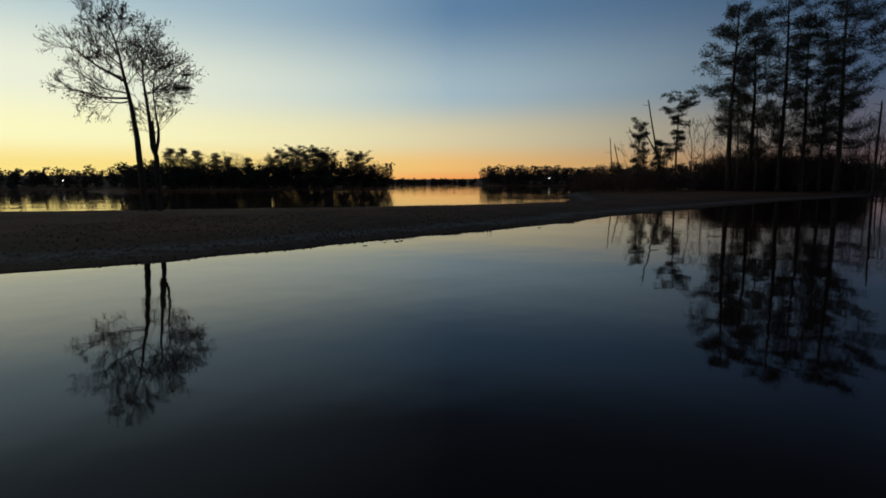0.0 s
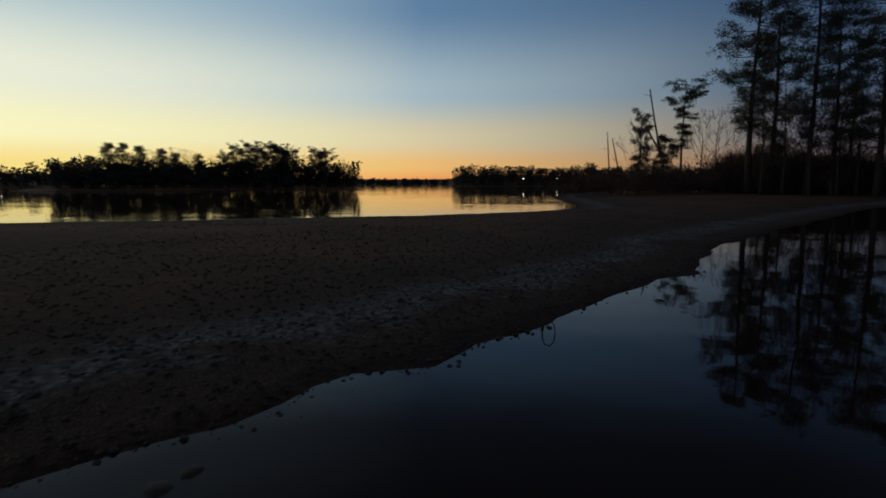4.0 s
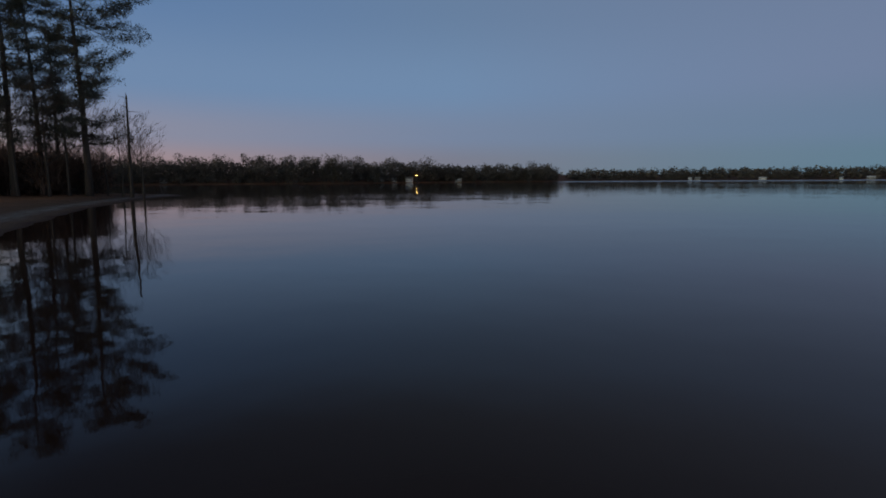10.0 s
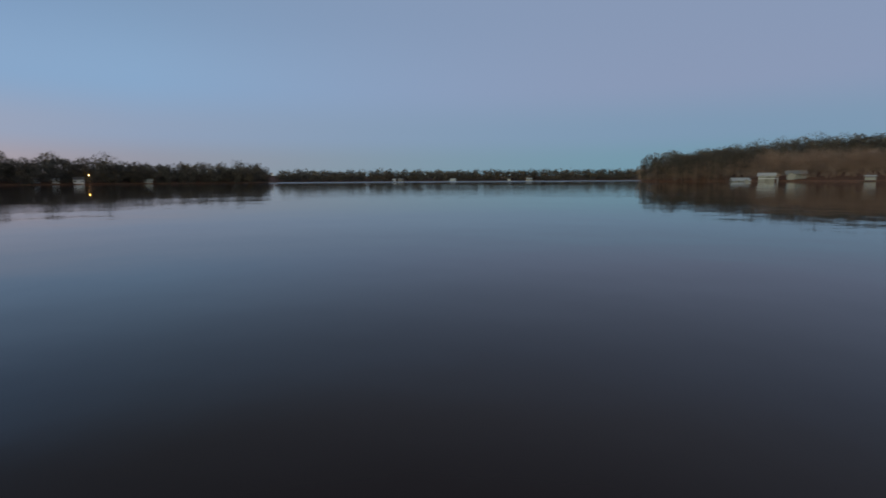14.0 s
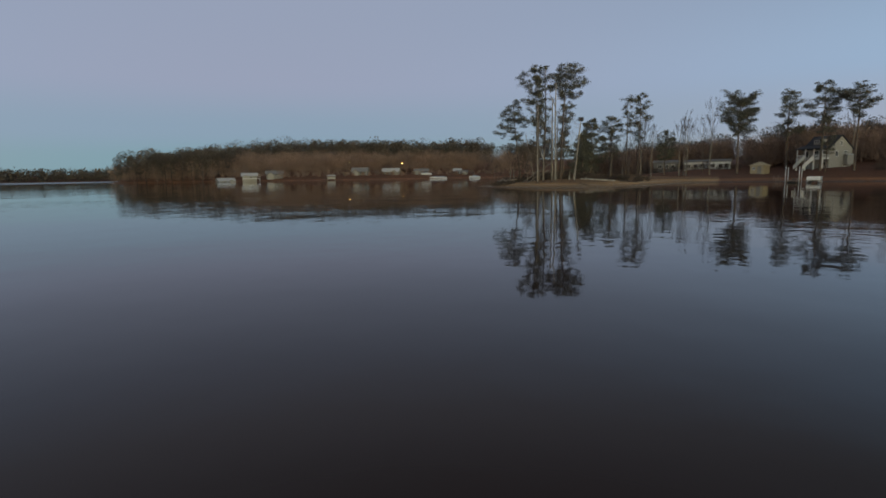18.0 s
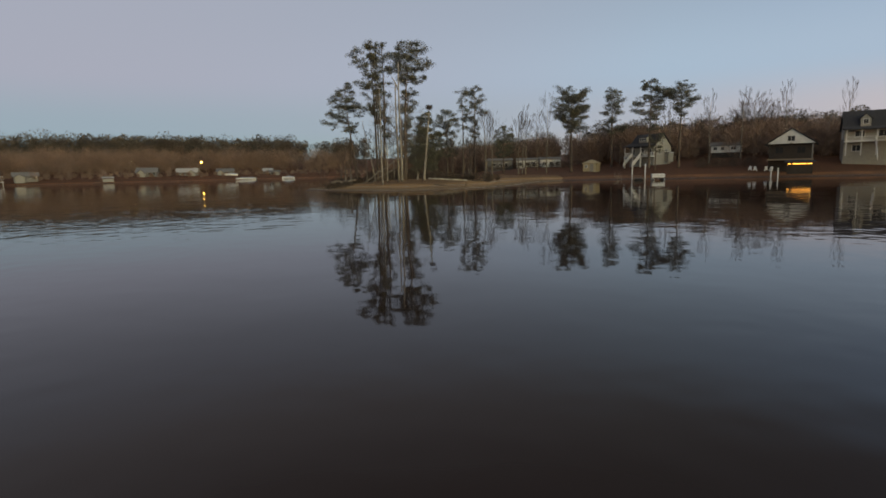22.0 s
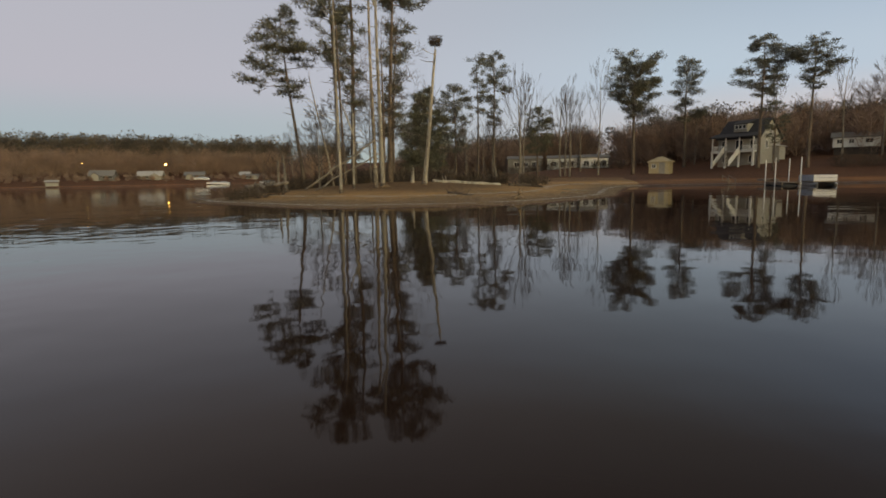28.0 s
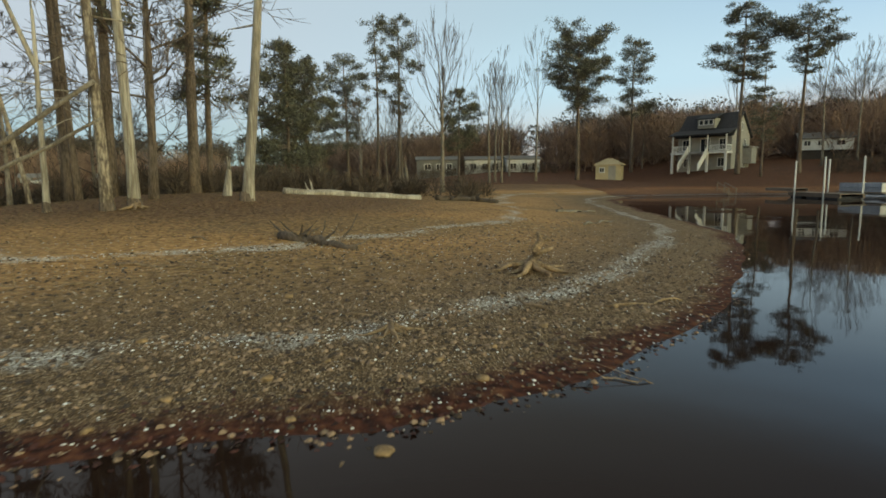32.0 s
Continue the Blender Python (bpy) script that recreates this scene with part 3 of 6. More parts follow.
def bare_tree(seed, m, label, bark="bark_grey", leaves=0, leaf_mat="leaf_dry", group="", leaf_size=.16, **kw):
    t, w, tips = bare_parts(seed, **kw)
    ob = thing("bare_tree", m, label, "tree", group)
    part("trunk", t, M[bark], ob, smooth=True)
    tagged(part("branchwork", w, M["twig"] if bark == "bark_grey" else M[bark], ob), kind="stuff")
    if leaves:
        rng, g = random.Random(seed + 99), Geo()
        for _ in range(leaves):
            c = rng.choice(tips) + jitter(rng, .35)
            a, s = jitter(rng, 1).normalized() * leaf_size * rng.uniform(.6, 1.3), jitter(rng, 1).normalized() * leaf_size * .5
            g.add([tuple(c - a), tuple(c + s), tuple(c + a), tuple(c - s)], [(0, 1, 2, 3)])
        tagged(part("foliage", g, M[leaf_mat], ob, "sparse withered leaves"), kind="stuff")
    return ob


def dead_trunk(seed, m, h, r, label, mat="deadwood", lean=(0, 0), stubs=6, nest=False, fork=None, base=True):
    rng = random.Random(seed)
    ob = thing("dead_tree", m, label, "dead tree")
    g = Geo()
    pts, radii = stem(rng, h, r, lean, .006, 12, .45)
    g.tube(pts, radii, 10)
    top = pts[-1]
    for _ in range(4):
        a = rng.uniform(0, 6.28)
        o = Vector((math.cos(a), math.sin(a), 0)) * radii[-1] * .5
        g.tube([top + o - Vector((0, 0, .05)), top + o * 1.2 + Vector((0, 0, rng.uniform(.15, .5)))], [radii[-1] * .4, .01], 4)
    trunk = part("trunk", g, M[mat], ob, smooth=True)
    for _ in range(stubs):
        u, a = rng.uniform(.35, .98), rng.uniform(0, 6.28)
        p = along(pts, u)
        d = Vector((math.cos(a), math.sin(a), rng.uniform(-.1, .6)))
        ln = rng.uniform(.25, 1.3)
        s = Geo()
        s.tube([p, p + d * ln * .6 + jitter(rng, .08), p + d * ln + jitter(rng, .15)], [r * .22, r * .14, .012], 5)
        part("broken_branch", s, M[mat], ob)
    if fork:
        s = Geo()
        p = along(pts, fork[0])
        s.tube([p, p + Vector(fork[1]) * .5 + Vector((0, 0, .2)), p + Vector(fork[1])], [r * .75, r * .55, r * .28], 6)
        part("fork", s, M[mat], ob)
    if nest:
        s = Geo()
        for _ in range(260):
            a, e, q = rng.uniform(0, 6.28), rng.uniform(-.2, .35), rng.uniform(.15, .5)
            c = top + Vector((math.cos(a) * q, math.sin(a) * q, .35 + e + q * .5))
            d = Vector((-math.sin(a), math.cos(a), rng.uniform(-.4, .4))) * rng.uniform(.15, .35)
            s.tube([c - d, c + d], [.014, .008], 3, False)
        tagged(part("nest", s, M["bark_dark"], ob, "bulky nest of sticks"), kind="stuff")
    if base:
        b = Geo()
        b.tube([(0, 0, -.3), (0, 0, .10), (.01, 0, .34)], [r * 1.65, r * 1.38, r * 1.12], 10, False)
        part("bark_collar", b, M["bark"], ob, "dark bark left round the foot")
    return ob


def woods_stuff(name, spots, mat, label, tri_size, tri_count, seed, trunk_mat=None, brush=False, tall=(9, 14), wide=.22, low=.25, lumps=5):
    """Joined far trees: stems and loose crowns, each of several lumps of small leaves or twigs."""
    rng, q = random.Random(seed), np.random.default_rng(seed)
    g = Geo()
    for x, y, k in spots:
        z, h = hz(x, y) - .3, rng.uniform(*tall) * k
        w = h * wide * rng.uniform(.7, 1.3)
        g.tube([(x, y, z), (x + rng.uniform(-.3, .3), y, z + h * .9)], [.012 * h, .004 * h], 3, False)
        n = tri_count
        d = q.normal(0, 1, (n, 3))
        d *= (q.random(n) ** (1 / 3 if brush else .22) / np.linalg.norm(d, axis=1))[:, None]
        if brush:
            c = np.stack([x + d[:, 0] * w, y + d[:, 1] * w, z + h * (low + (1 - low) * (d[:, 2] * .5 + .5))], -1)
            s = tri_size * q.uniform(.6, 1.4, n)
            o = np.stack([d[:, 0], d[:, 1], np.full(n, .9)], -1) + q.uniform(-.75, .75, (n, 3))
            o *= (1.7 * s / np.linalg.norm(o, axis=1))[:, None]
            e = np.cross(o, q.normal(0, 1, (n, 3)))
            e *= (.042 * s / np.linalg.norm(e, axis=1))[:, None]
        else:
            u = q.random((lumps, 3))
            centre = np.stack([x + (u[:, 0] - .5) * 1.3 * w, y + (u[:, 1] - .5) * 1.3 * w, z + h * (low + (1 - low) * (.12 + .76 * (np.arange(lumps) + u[:, 2]) / lumps))], -1)
            size = w * q.uniform(.45, .85, lumps)
            pick = q.integers(0, lumps, n)
            c = centre[pick] + d * np.stack([size, size, np.maximum(size * .7, h * (1 - low) / lumps * .8)], -1)[pick]
            s = tri_size * q.uniform(.6, 1.4, n)
            o, e = q.normal(0, 1, (n, 3)), q.normal(0, 1, (n, 3))
            o *= (s / np.linalg.norm(o, axis=1))[:, None]
            e *= (.6 * s / np.linalg.norm(e, axis=1))[:, None]
        k0 = g.n
        g.v.extend(map(tuple, np.stack([c - e, c + e, c + o], 1).reshape(-1, 3).tolist()))
        g.f.extend((k0 + 3 * i, k0 + 3 * i + 1, k0 + 3 * i + 2) for i in range(n))
        g.n += 3 * n
    return tagged(new(name, g.mesh(name, M[mat])), label, "woods", kind="stuff")


def strip(poly_pts, rows, gap, step, rng, k=1.0):
    """Spots along a line of points, in rows set back to its side by gap."""
    out = []
    for (ax, ay), (bx, by) in zip(poly_pts, poly_pts[1:]):
        ln = math.hypot(bx - ax, by - ay)
        nx, ny = (by - ay) / ln, -(bx - ax) / ln
        for j in range(rows):
            for i in range(int(ln / step)):
                u = (i + rng.random()) / max(1, int(ln / step))
                o = gap * (j + .3 + rng.uniform(-.3, .5))
                out.append((ax + (bx - ax) * u + nx * o, ay + (by - ay) * u + ny * o, k * rng.uniform(.88, 1.08)))
    return out


def polar(b0, b1, off, step, rng, k=1.0, rows=3, gap=12):
    out = []
    b = b0
    while b < b1:
        base = float(np.interp(b, [q for q, _ in RING], [d for _, d in RING]))
        for j in range(rows):
            bb, r = b + rng.uniform(-.5, .5) * math.degrees(step / base), base + off + gap * (j + rng.uniform(-.4, .4))
            out.append((RING_CENTRE[0] + r * math.sin(radians(bb)), RING_CENTRE[1] + r * math.cos(radians(bb)), k * rng.uniform(.88, 1.08)))
        b += math.degrees(step / base)
    return out


R0 = random.Random(5)
# far shores round the lake
woods_stuff("far_woods", polar(4.4, 44, 6, 5, R0, 1.1), "woods_green", "dark pine woods along the far northern shore", .9, 380, 1, tall=(11, 15), wide=.36, low=.0)
woods_stuff("far_woods", polar(43, 72, 8, 5, R0, 1.5, 4) + polar(72, 85, 8, 5, R0, 1.15, 4), "woods_green", "dark pine woods along the far eastern shore", 1.0, 420, 2, tall=(8.5, 16), wide=.38, low=.0)
woods_stuff("far_woods", polar(86.4, 130, 8, 8, R0, 1.4, 3, 20), "woods_green", "low blue-dark woods far across the lake", 2.4, 100, 3, tall=(11, 15), wide=.4, low=.0)
woods_stuff("far_woods", polar(-8, 3.4, 6, 8, R0, .8, 2), "woods_green", "distant treeline under the afterglow", 2.2, 80, 4, wide=.4, low=.0)
woods_stuff("far_woods", polar(-75, -8, 6, 5, R0, .95, 3), "woods_green", "dark treeline under the yellow afterglow", 1.0, 170, 5, wide=.3, low=.05)
woods_stuff("far_woods", polar(-180, -75, 6, 14, R0, 1, 3), "woods_green", "woods on the unseen western shore", 2.5, 16, 6)
# headland with houses
HEAD = [(382, -205), (350, -215), (319, -228), (290, -236), (262, -250), (248, -257), (225, -275), (205, -300), (182, -322), (160, -342), (138, -335)]
woods_stuff("headland_woods", strip(HEAD[:3], 6, -9, 3.5, R0, 1.0), "woods_green", "tall pines on the headland's tip", .6, 420, 7, tall=(15, 20), wide=.24, low=.3)
woods_stuff("headland_woods", strip(HEAD[:3], 3, -7, 3.5, R0, .8), "woods_brown", "leafless trees along the headland's tip", 1.0, 300, 17, brush=True, tall=(12, 17), wide=.26, low=.0)
woods_stuff("headland_woods", strip([(x + 34, y - 50) for x, y in HEAD], 4, -11, 4, R0, 1.1), "woods_green", "pine tops on the rise behind the lakeside houses", .75, 560, 8, tall=(16.5, 20), wide=.3, low=.2)
woods_stuff("headland_woods", strip([(x + 13 + .10 * (382 - x), y - 20 - .04 * (382 - x)) for x, y in HEAD], 5, -7, 3.2, R0, .95), "woods_brown", "reddish leafless woods behind the lakeside houses", 1.1, 300, 9, brush=True, tall=(11, 17), wide=.26, low=.0)
woods_stuff("headland_woods", strip([(x + 13 + .10 * (382 - x), y - 20 - .04 * (382 - x)) for x, y in HEAD], 4, -9, 5, R0, .8), "woods_brown", "thickets behind the lakeside houses", 1.3, 420, 10, brush=True, tall=(13, 18), wide=.34, low=.0)
woods_stuff("headland_shrubs", strip([(x + 6, y - 9) for x, y in HEAD[2:]], 3, -6, 5, R0, .22), "woods_brown", "yard shrubs and hedges round the lakeside houses", .5, 160, 20, tall=(8, 14), wide=.5, low=.0)
woods_stuff("headland_woods", strip([(x + 3, y - 5) for x, y in HEAD[2:6]], 1, -6, 11, R0, .8), "woods_brown", "bare trees along the headland's shore", 1.0, 200, 19, brush=True, tall=(9, 14), wide=.26, low=.1)


def spot(x, y, turn=0.0, k=1.0, sink=0.05):
    return pose(x, y, hz(x, y) - sink, 0, 0, turn) @ Matrix.Scale(k, 4)


# ---- the point: tall pines and dead trunks ----
pine_tree(11, spot(74.7, -87.4, 11), "tall pine with its crown thrown to one side", h=20.6, r=.21, limbs=46, density=19, clump=.62, lean=(.6, 0), stubs=12, group="pines on the point",
          profile=[(.40, .9, .5), (.52, 2.6, .6), (.62, 1.6, .6), (.70, 3.2, .7), (.80, 4.3, .8), (.90, 3.0, .9), (1, .8, .6)])
pine_tree(12, spot(74.0, -88.9, 11), "stout tall pine with a narrow open crown", h=20.9, r=.24, limbs=44, density=16, clump=.55, lean=(-.3, 0), stubs=10, group="pines on the point",
          profile=[(.30, .9, 1.0), (.45, .9, 1.1), (.60, 1.5, 1.5), (.75, 1.3, 1.6), (.90, 1.9, 1.9), (1, .9, .9)])
pine_tree(13, spot(70.9, -89.4, 11), "tall pine with a round spreading top", h=20.4, r=.23, limbs=42, density=19, clump=.66, lean=(-.6, 0), stubs=6, group="pines on the point",
          profile=[(.71, .6, 2.2), (.78, 1.6, 3.6), (.86, 2.1, 4.0), (.94, 2.0, 3.0), (1, .9, 1.2)])
pine_tree(14, spot(71.1, -91.9, 11), "slim pine with dense foliage halfway up its trunk", h=14.2, r=.16, limbs=40, density=21, clump=.6, lean=(-.5, 0), group="pines on the point",
          profile=[(.26, 1.6, 1.5), (.45, 1.0, 1.2), (.60, .6, .8), (.72, 1.6, 1.6), (.88, 1.3, 1.6), (1, .8, .9)])
pine_tree(15, spot(78.3, -88.7, 11), "leaning pine with flat layered limbs on the point", h=15.2, r=.18, limbs=32, density=19, clump=.6, lean=(1.5, .3), flat=True, stubs=4, group="pines on the point",
          profile=[(.50, 2.6, .8), (.58, 4.2, 1.4), (.70, 3.9, 2.2), (.82, 3.2, 1.6), (.92, 2.0, 1.1), (1, .7, .6)])
pine_tree(16, spot(74.1, -86.8, 11), "slender pine beside the stout one", h=19.0, r=.13, limbs=20, density=14, clump=.5, lean=(.7, 0), stubs=9, group="pines on the point",
          profile=[(.68, .8, .8), (.85, 1.5, 1.3), (1, .7, .7)])
pine_tree(9, spot(69.2, -100.5, 11), "low bushy pine behind the tall ones", h=9.0, r=.14, limbs=44, density=21, clump=.6, group="pines on the point",
          profile=[(.15, 2.4, 2.4), (.45, 2.7, 2.8), (.75, 2.0, 2.1), (1, .7, .7)])
dead_trunk(21, spot(71.9, -77.9), 12.8, .10, "tall barkless dead trunk on the point", "deadwood", (.1, .1), 8)
dead_trunk(22, spot(70.3, -81.3), 13.5, .15, "dead trunk with peeling two-tone bark", "patchy", (.15, .05), 7)
dead_trunk(23, spot(70.0, -82.2), 16.3, .15, "pale barkless dead trunk on the point", "deadwood", (.1, .05), 8, fork=(.78, (.95, .2, 1.9)))
dead_trunk(24, spot(67.0, -82.9), 9.7, .17, "leaning pale dead trunk topped by a bird nest", "deadwood", (-1.05, -.1), 5, nest=True)
dead_trunk(25, spot(72.0, -81.5), 5.4, .09, "thin forked dead sapling", "deadwood", (-.1, 0), 7, fork=(.72, (1.2, .2, 3.2)))
bare_tree(26, spot(70.5, -84.6), "leafless reddish hardwood among the pines", "bark", h=12.5, r=.16, first=.28, limbs=26, depth=5, up=.12, reach=.22, lean=(-.4, 0), spread=.7)
bare_tree(27, spot(59.0, -109.4), "leafless pale-barked tree by the cove", h=11.8, r=.19, first=.36, limbs=18, depth=4, up=1.0, reach=.34, spread=.42)

for sd, x, y, h in ((28, 76.5, -92.5, 8.5), (29, 73.2, -95.5, 9.5), (17, 76.2, -86.3, 6.5), (18, 72.6, -89.5, 9)):
    bare_tree(sd, spot(x, y), "twiggy reddish hardwood behind the pines", "bark_grey", h=h, r=.09, first=.15, limbs=20, depth=5, up=.3, reach=.24, group="hardwoods behind the pines")
dead_trunk(19, spot(74.5, -84.8), 8.5, .08, "slender leaning dead tree with bare limbs", "patchy", (1.6, 0), 9, base=False)

# ---- the mainland behind ----
pine_tree(31, spot(40.2, -133.1, 20), "big pine with a full rounded crown", h=17.8, r=.28, limbs=80, density=25, clump=.75, stubs=4,
          profile=[(.50, .6, 2.4), (.58, 1.2, 3.8), (.66, 3.2, 4.4), (.76, 4.5, 4.2), (.86, 4.2, 3.8), (.94, 3.2, 2.9), (1, 2.0, 1.8)])
pine_tree(32, spot(29.6, -141.7, 20), "tall pine with an uneven layered crown behind the yard", h=18.4, r=.25, limbs=46, density=21, clump=.7,
          profile=[(.42, 2.0, 3.2), (.50, 2.0, 3.6), (.58, 1.4, 1.6), (.72, 3.4, 3.0), (.80, 2.6, 3.8), (.92, 1.8, 2.0), (1, .8, .8)])
pine_tree(33, spot(25.6, -123.2, 25), "tall pine with flat layered limbs before the house", h=18.0, r=.25, limbs=46, density=21, clump=.66, flat=True,
          profile=[(.54, .8, 1.2), (.58, 2.4, 2.0), (.66, 4.0, 3.0), (.76, 3.6, 3.0), (.85, 2.6, 2.4), (.93, 1.6, 1.5), (1, .9, .9)])
pine_tree(30, spot(25.2, -119.8, 25), "thin ragged pine beside the house", h=13.0, r=.12, limbs=34, density=10, clump=.4, flat=True,
          profile=[(.28, 1.0, 1.0), (.55, 1.4, 1.5), (.80, 1.1, 1.2), (1, .4, .4)])
pine_tree(34, spot(20.3, -120.9, 25), "tall pine with a wide uneven top before the house", h=16.6, r=.24, limbs=40, density=21, clump=.68, flat=True,
          profile=[(.62, .8, .9), (.70, 1.6, 2.0), (.78, 2.2, 3.4), (.86, 3.4, 3.8), (.93, 2.4, 1.8), (1, .8, .6)])
pine_tree(35, spot(65.0, -133.5, 8), "tall open pine behind the cove", h=19.8, r=.2, limbs=30, density=16, clump=.6,
          profile=[(.52, 1.6, 1.0), (.68, 2.0, 1.2), (.80, 3.2, 1.2), (.90, 2.2, 1.4), (1, .8, .8)])
pine_tree(36, spot(62.4, -136.3, 8), "tall pine with a ragged crown behind the cove", h=20.2, r=.24, limbs=44, density=20, clump=.66,
          profile=[(.40, 1.2, 1.4), (.55, 1.6, 1.8), (.68, 1.8, 3.2), (.80, 2.0, 2.6), (.92, 1.8, 1.8), (1, .8, .8)])
pine_tree(37, spot(73.2, -131.0, 8), "dense dark pine behind the cove", h=14.6, r=.25, limbs=76, density=27, clump=.75,
          profile=[(.14, 3.4, 3.4), (.45, 3.9, 3.7), (.65, 3.2, 2.9), (.85, 1.9, 1.9), (1, .8, .8)])
pine_tree(38, spot(68.6, -132.5, 8), "broad dark pine behind the cove", h=14.8, r=.22, limbs=52, density=22, clump=.68,
          profile=[(.28, 2.0, 1.8), (.45, 1.5, 1.4), (.62, 3.2, 2.8), (.80, 3.2, 2.8), (1, 1.0, 1.0)])
pine_tree(39, spot(55.6, -128.5, 8), "small pine among the leafless trees", h=10.2, r=.16, limbs=40, density=19, clump=.6,
          profile=[(.35, 1.6, 1.6), (.6, 2.6, 2.6), (.82, 1.9, 2.0), (1, .7, .7)])
for sd, x, y, h in ((41, 45.9, -131.4, 16.6), (42, 50.8, -127.8, 13.8), (43, 52.3, -127.2, 13.2), (44, 51.4, -128.6, 12.6), (45, 58.0, -122, 11.5), (46, 12, -128, 14), (47, 4, -132, 14.5), (48, -4, -130, 15), (49, -14, -126, 15), (50, 18, -136, 15)):
    bare_tree(sd, spot(x, y), "slim pale leafless tree behind the yard", h=h, r=.15, first=.45, limbs=13, depth=4, up=1.5, reach=.22, spread=.36, group="leafless trees behind the cove")
R1 = random.Random(8)
WOOD_LINE = [(95, -215), (86, -192), (77, -174), (68, -163), (61, -157), (40, -158), (31, -147), (22, -141), (8, -136), (-4, -129), (-30, -130), (-80, -134), (-140, -138)]
woods_stuff("back_woods", strip(WOOD_LINE, 6, -4.5, 2.6, R1, .9), "woods_brown", "brown leafless woods behind the cove", 1.0, 520, 61, brush=True, tall=(7, 9.4), wide=.3, low=.0)
woods_stuff("back_woods", strip([(x, y - 3) for x, y in WOOD_LINE], 3, -5, 4, R1, .8), "brush", "brown undergrowth and leafy oaks behind the cove", .28, 420, 60, tall=(8, 11), wide=.36, low=.0)
woods_stuff("back_woods", strip([(x, y - 11) for x, y in WOOD_LINE], 3, -7, 4.5, R1, .92), "woods_green", "dark round-topped evergreens behind the leafless woods", .32, 1000, 62, tall=(8.5, 11.5), wide=.34, low=.1, lumps=7)
slim_tree = bare_tree(150, spot(47.5, -140), "slim leafless tree at the wood's edge", h=13, r=.12, first=.35, limbs=14, depth=4, up=.8, reach=.28, group="leafless trees behind the cove")
broad_tree = bare_tree(151, spot(-2, -140), "broad leafless tree at the wood's edge", h=12.5, r=.2, first=.25, limbs=34, depth=5, up=.6, reach=.30, spread=.42, group="leafless trees behind the cove")
thin_tree = bare_tree(152, spot(66, -118), "thin leafless sapling by the cove", h=9, r=.07, first=.3, limbs=14, depth=4, up=.8, reach=.25, group="leafless trees behind the cove")
for i in range(24):
    u = (i + R1.random()) / 24
    x = 92 - 76 * u
    y = float(np.interp(-x, [-p[0] for p in WOOD_LINE], [p[1] for p in WOOD_LINE])) + R1.uniform(-6, 2)
    which = slim_tree if R1.random() < .5 else thin_tree
    copy_thing(which, pose(x, y, hz(x, y) - .1, 0, 0, R1.uniform(0, 360)) @ Matrix.Scale(R1.uniform(.6, .9), 4))
for x, y, k in ((-4.3, -150, .86), (-10.5, -148, .86), (-14.5, -146, .74), (4.9, -152, .78), (-19.4, -140, .6), (-26, -142, .7), (-50, -146, .8), (-75, -146, .8)):
    copy_thing(broad_tree, pose(x, y, hz(x, y) - .1, 0, 0, x * 50 % 360) @ Matrix.Scale(k, 4))
for i in range(12):
    x, y = R1.uniform(62, 92), R1.uniform(-124, -104)
    copy_thing(thin_tree, pose(x, y, hz(x, y) - .1, 0, 0, R1.uniform(0, 360)) @ Matrix.Scale(R1.uniform(.6, 1.1), 4))
woods_stuff("undergrowth", strip([(84, -92), (78, -95), (72, -98), (66, -101), (63, -106)], 4, 2.2, 1.1, R1, .15), "thicket", "tangled reddish undergrowth behind the pines", .4, 190, 64, brush=True, tall=(6, 11), wide=.4, low=.0)
woods_stuff("undergrowth", strip([(38, -145.5), (48, -147), (60, -146.5)], 2, 1.2, 1.3, R1, .2), "thicket", "bare shrubs before the mobile homes", .35, 150, 68, brush=True, tall=(6, 12), wide=.45, low=.0)
woods_stuff("undergrowth", strip([(17, -122.5), (11, -122), (5, -121)], 2, 1.4, .9, R1, .22), "thicket", "bare shrubs before the mobile home", .35, 160, 66, brush=True, tall=(8, 12), wide=.5, low=.0)
woods_stuff("undergrowth", strip([(79.5, -81.5), (76, -79.6)], 3, 1.2, 1.0, R1, .11), "thicket", "low tangled brush on the point", .4, 100, 65, brush=True, tall=(6, 11), wide=.5, low=.0)
woods_stuff("cove_woods", strip([(136, -333), (110, -270), (96, -210), (88, -165)], 4, -5, 3, R1, .75), "brush", "brown leafless brush along the cove", .6, 300, 63, brush=True, tall=(6, 10))
woods_stuff("cove_woods", strip([(88, -165), (84, -125), (83, -104)], 3, -3, 2, R1, .26), "thicket", "low leafless brush along the cove", .5, 200, 67, brush=True, tall=(6, 10))

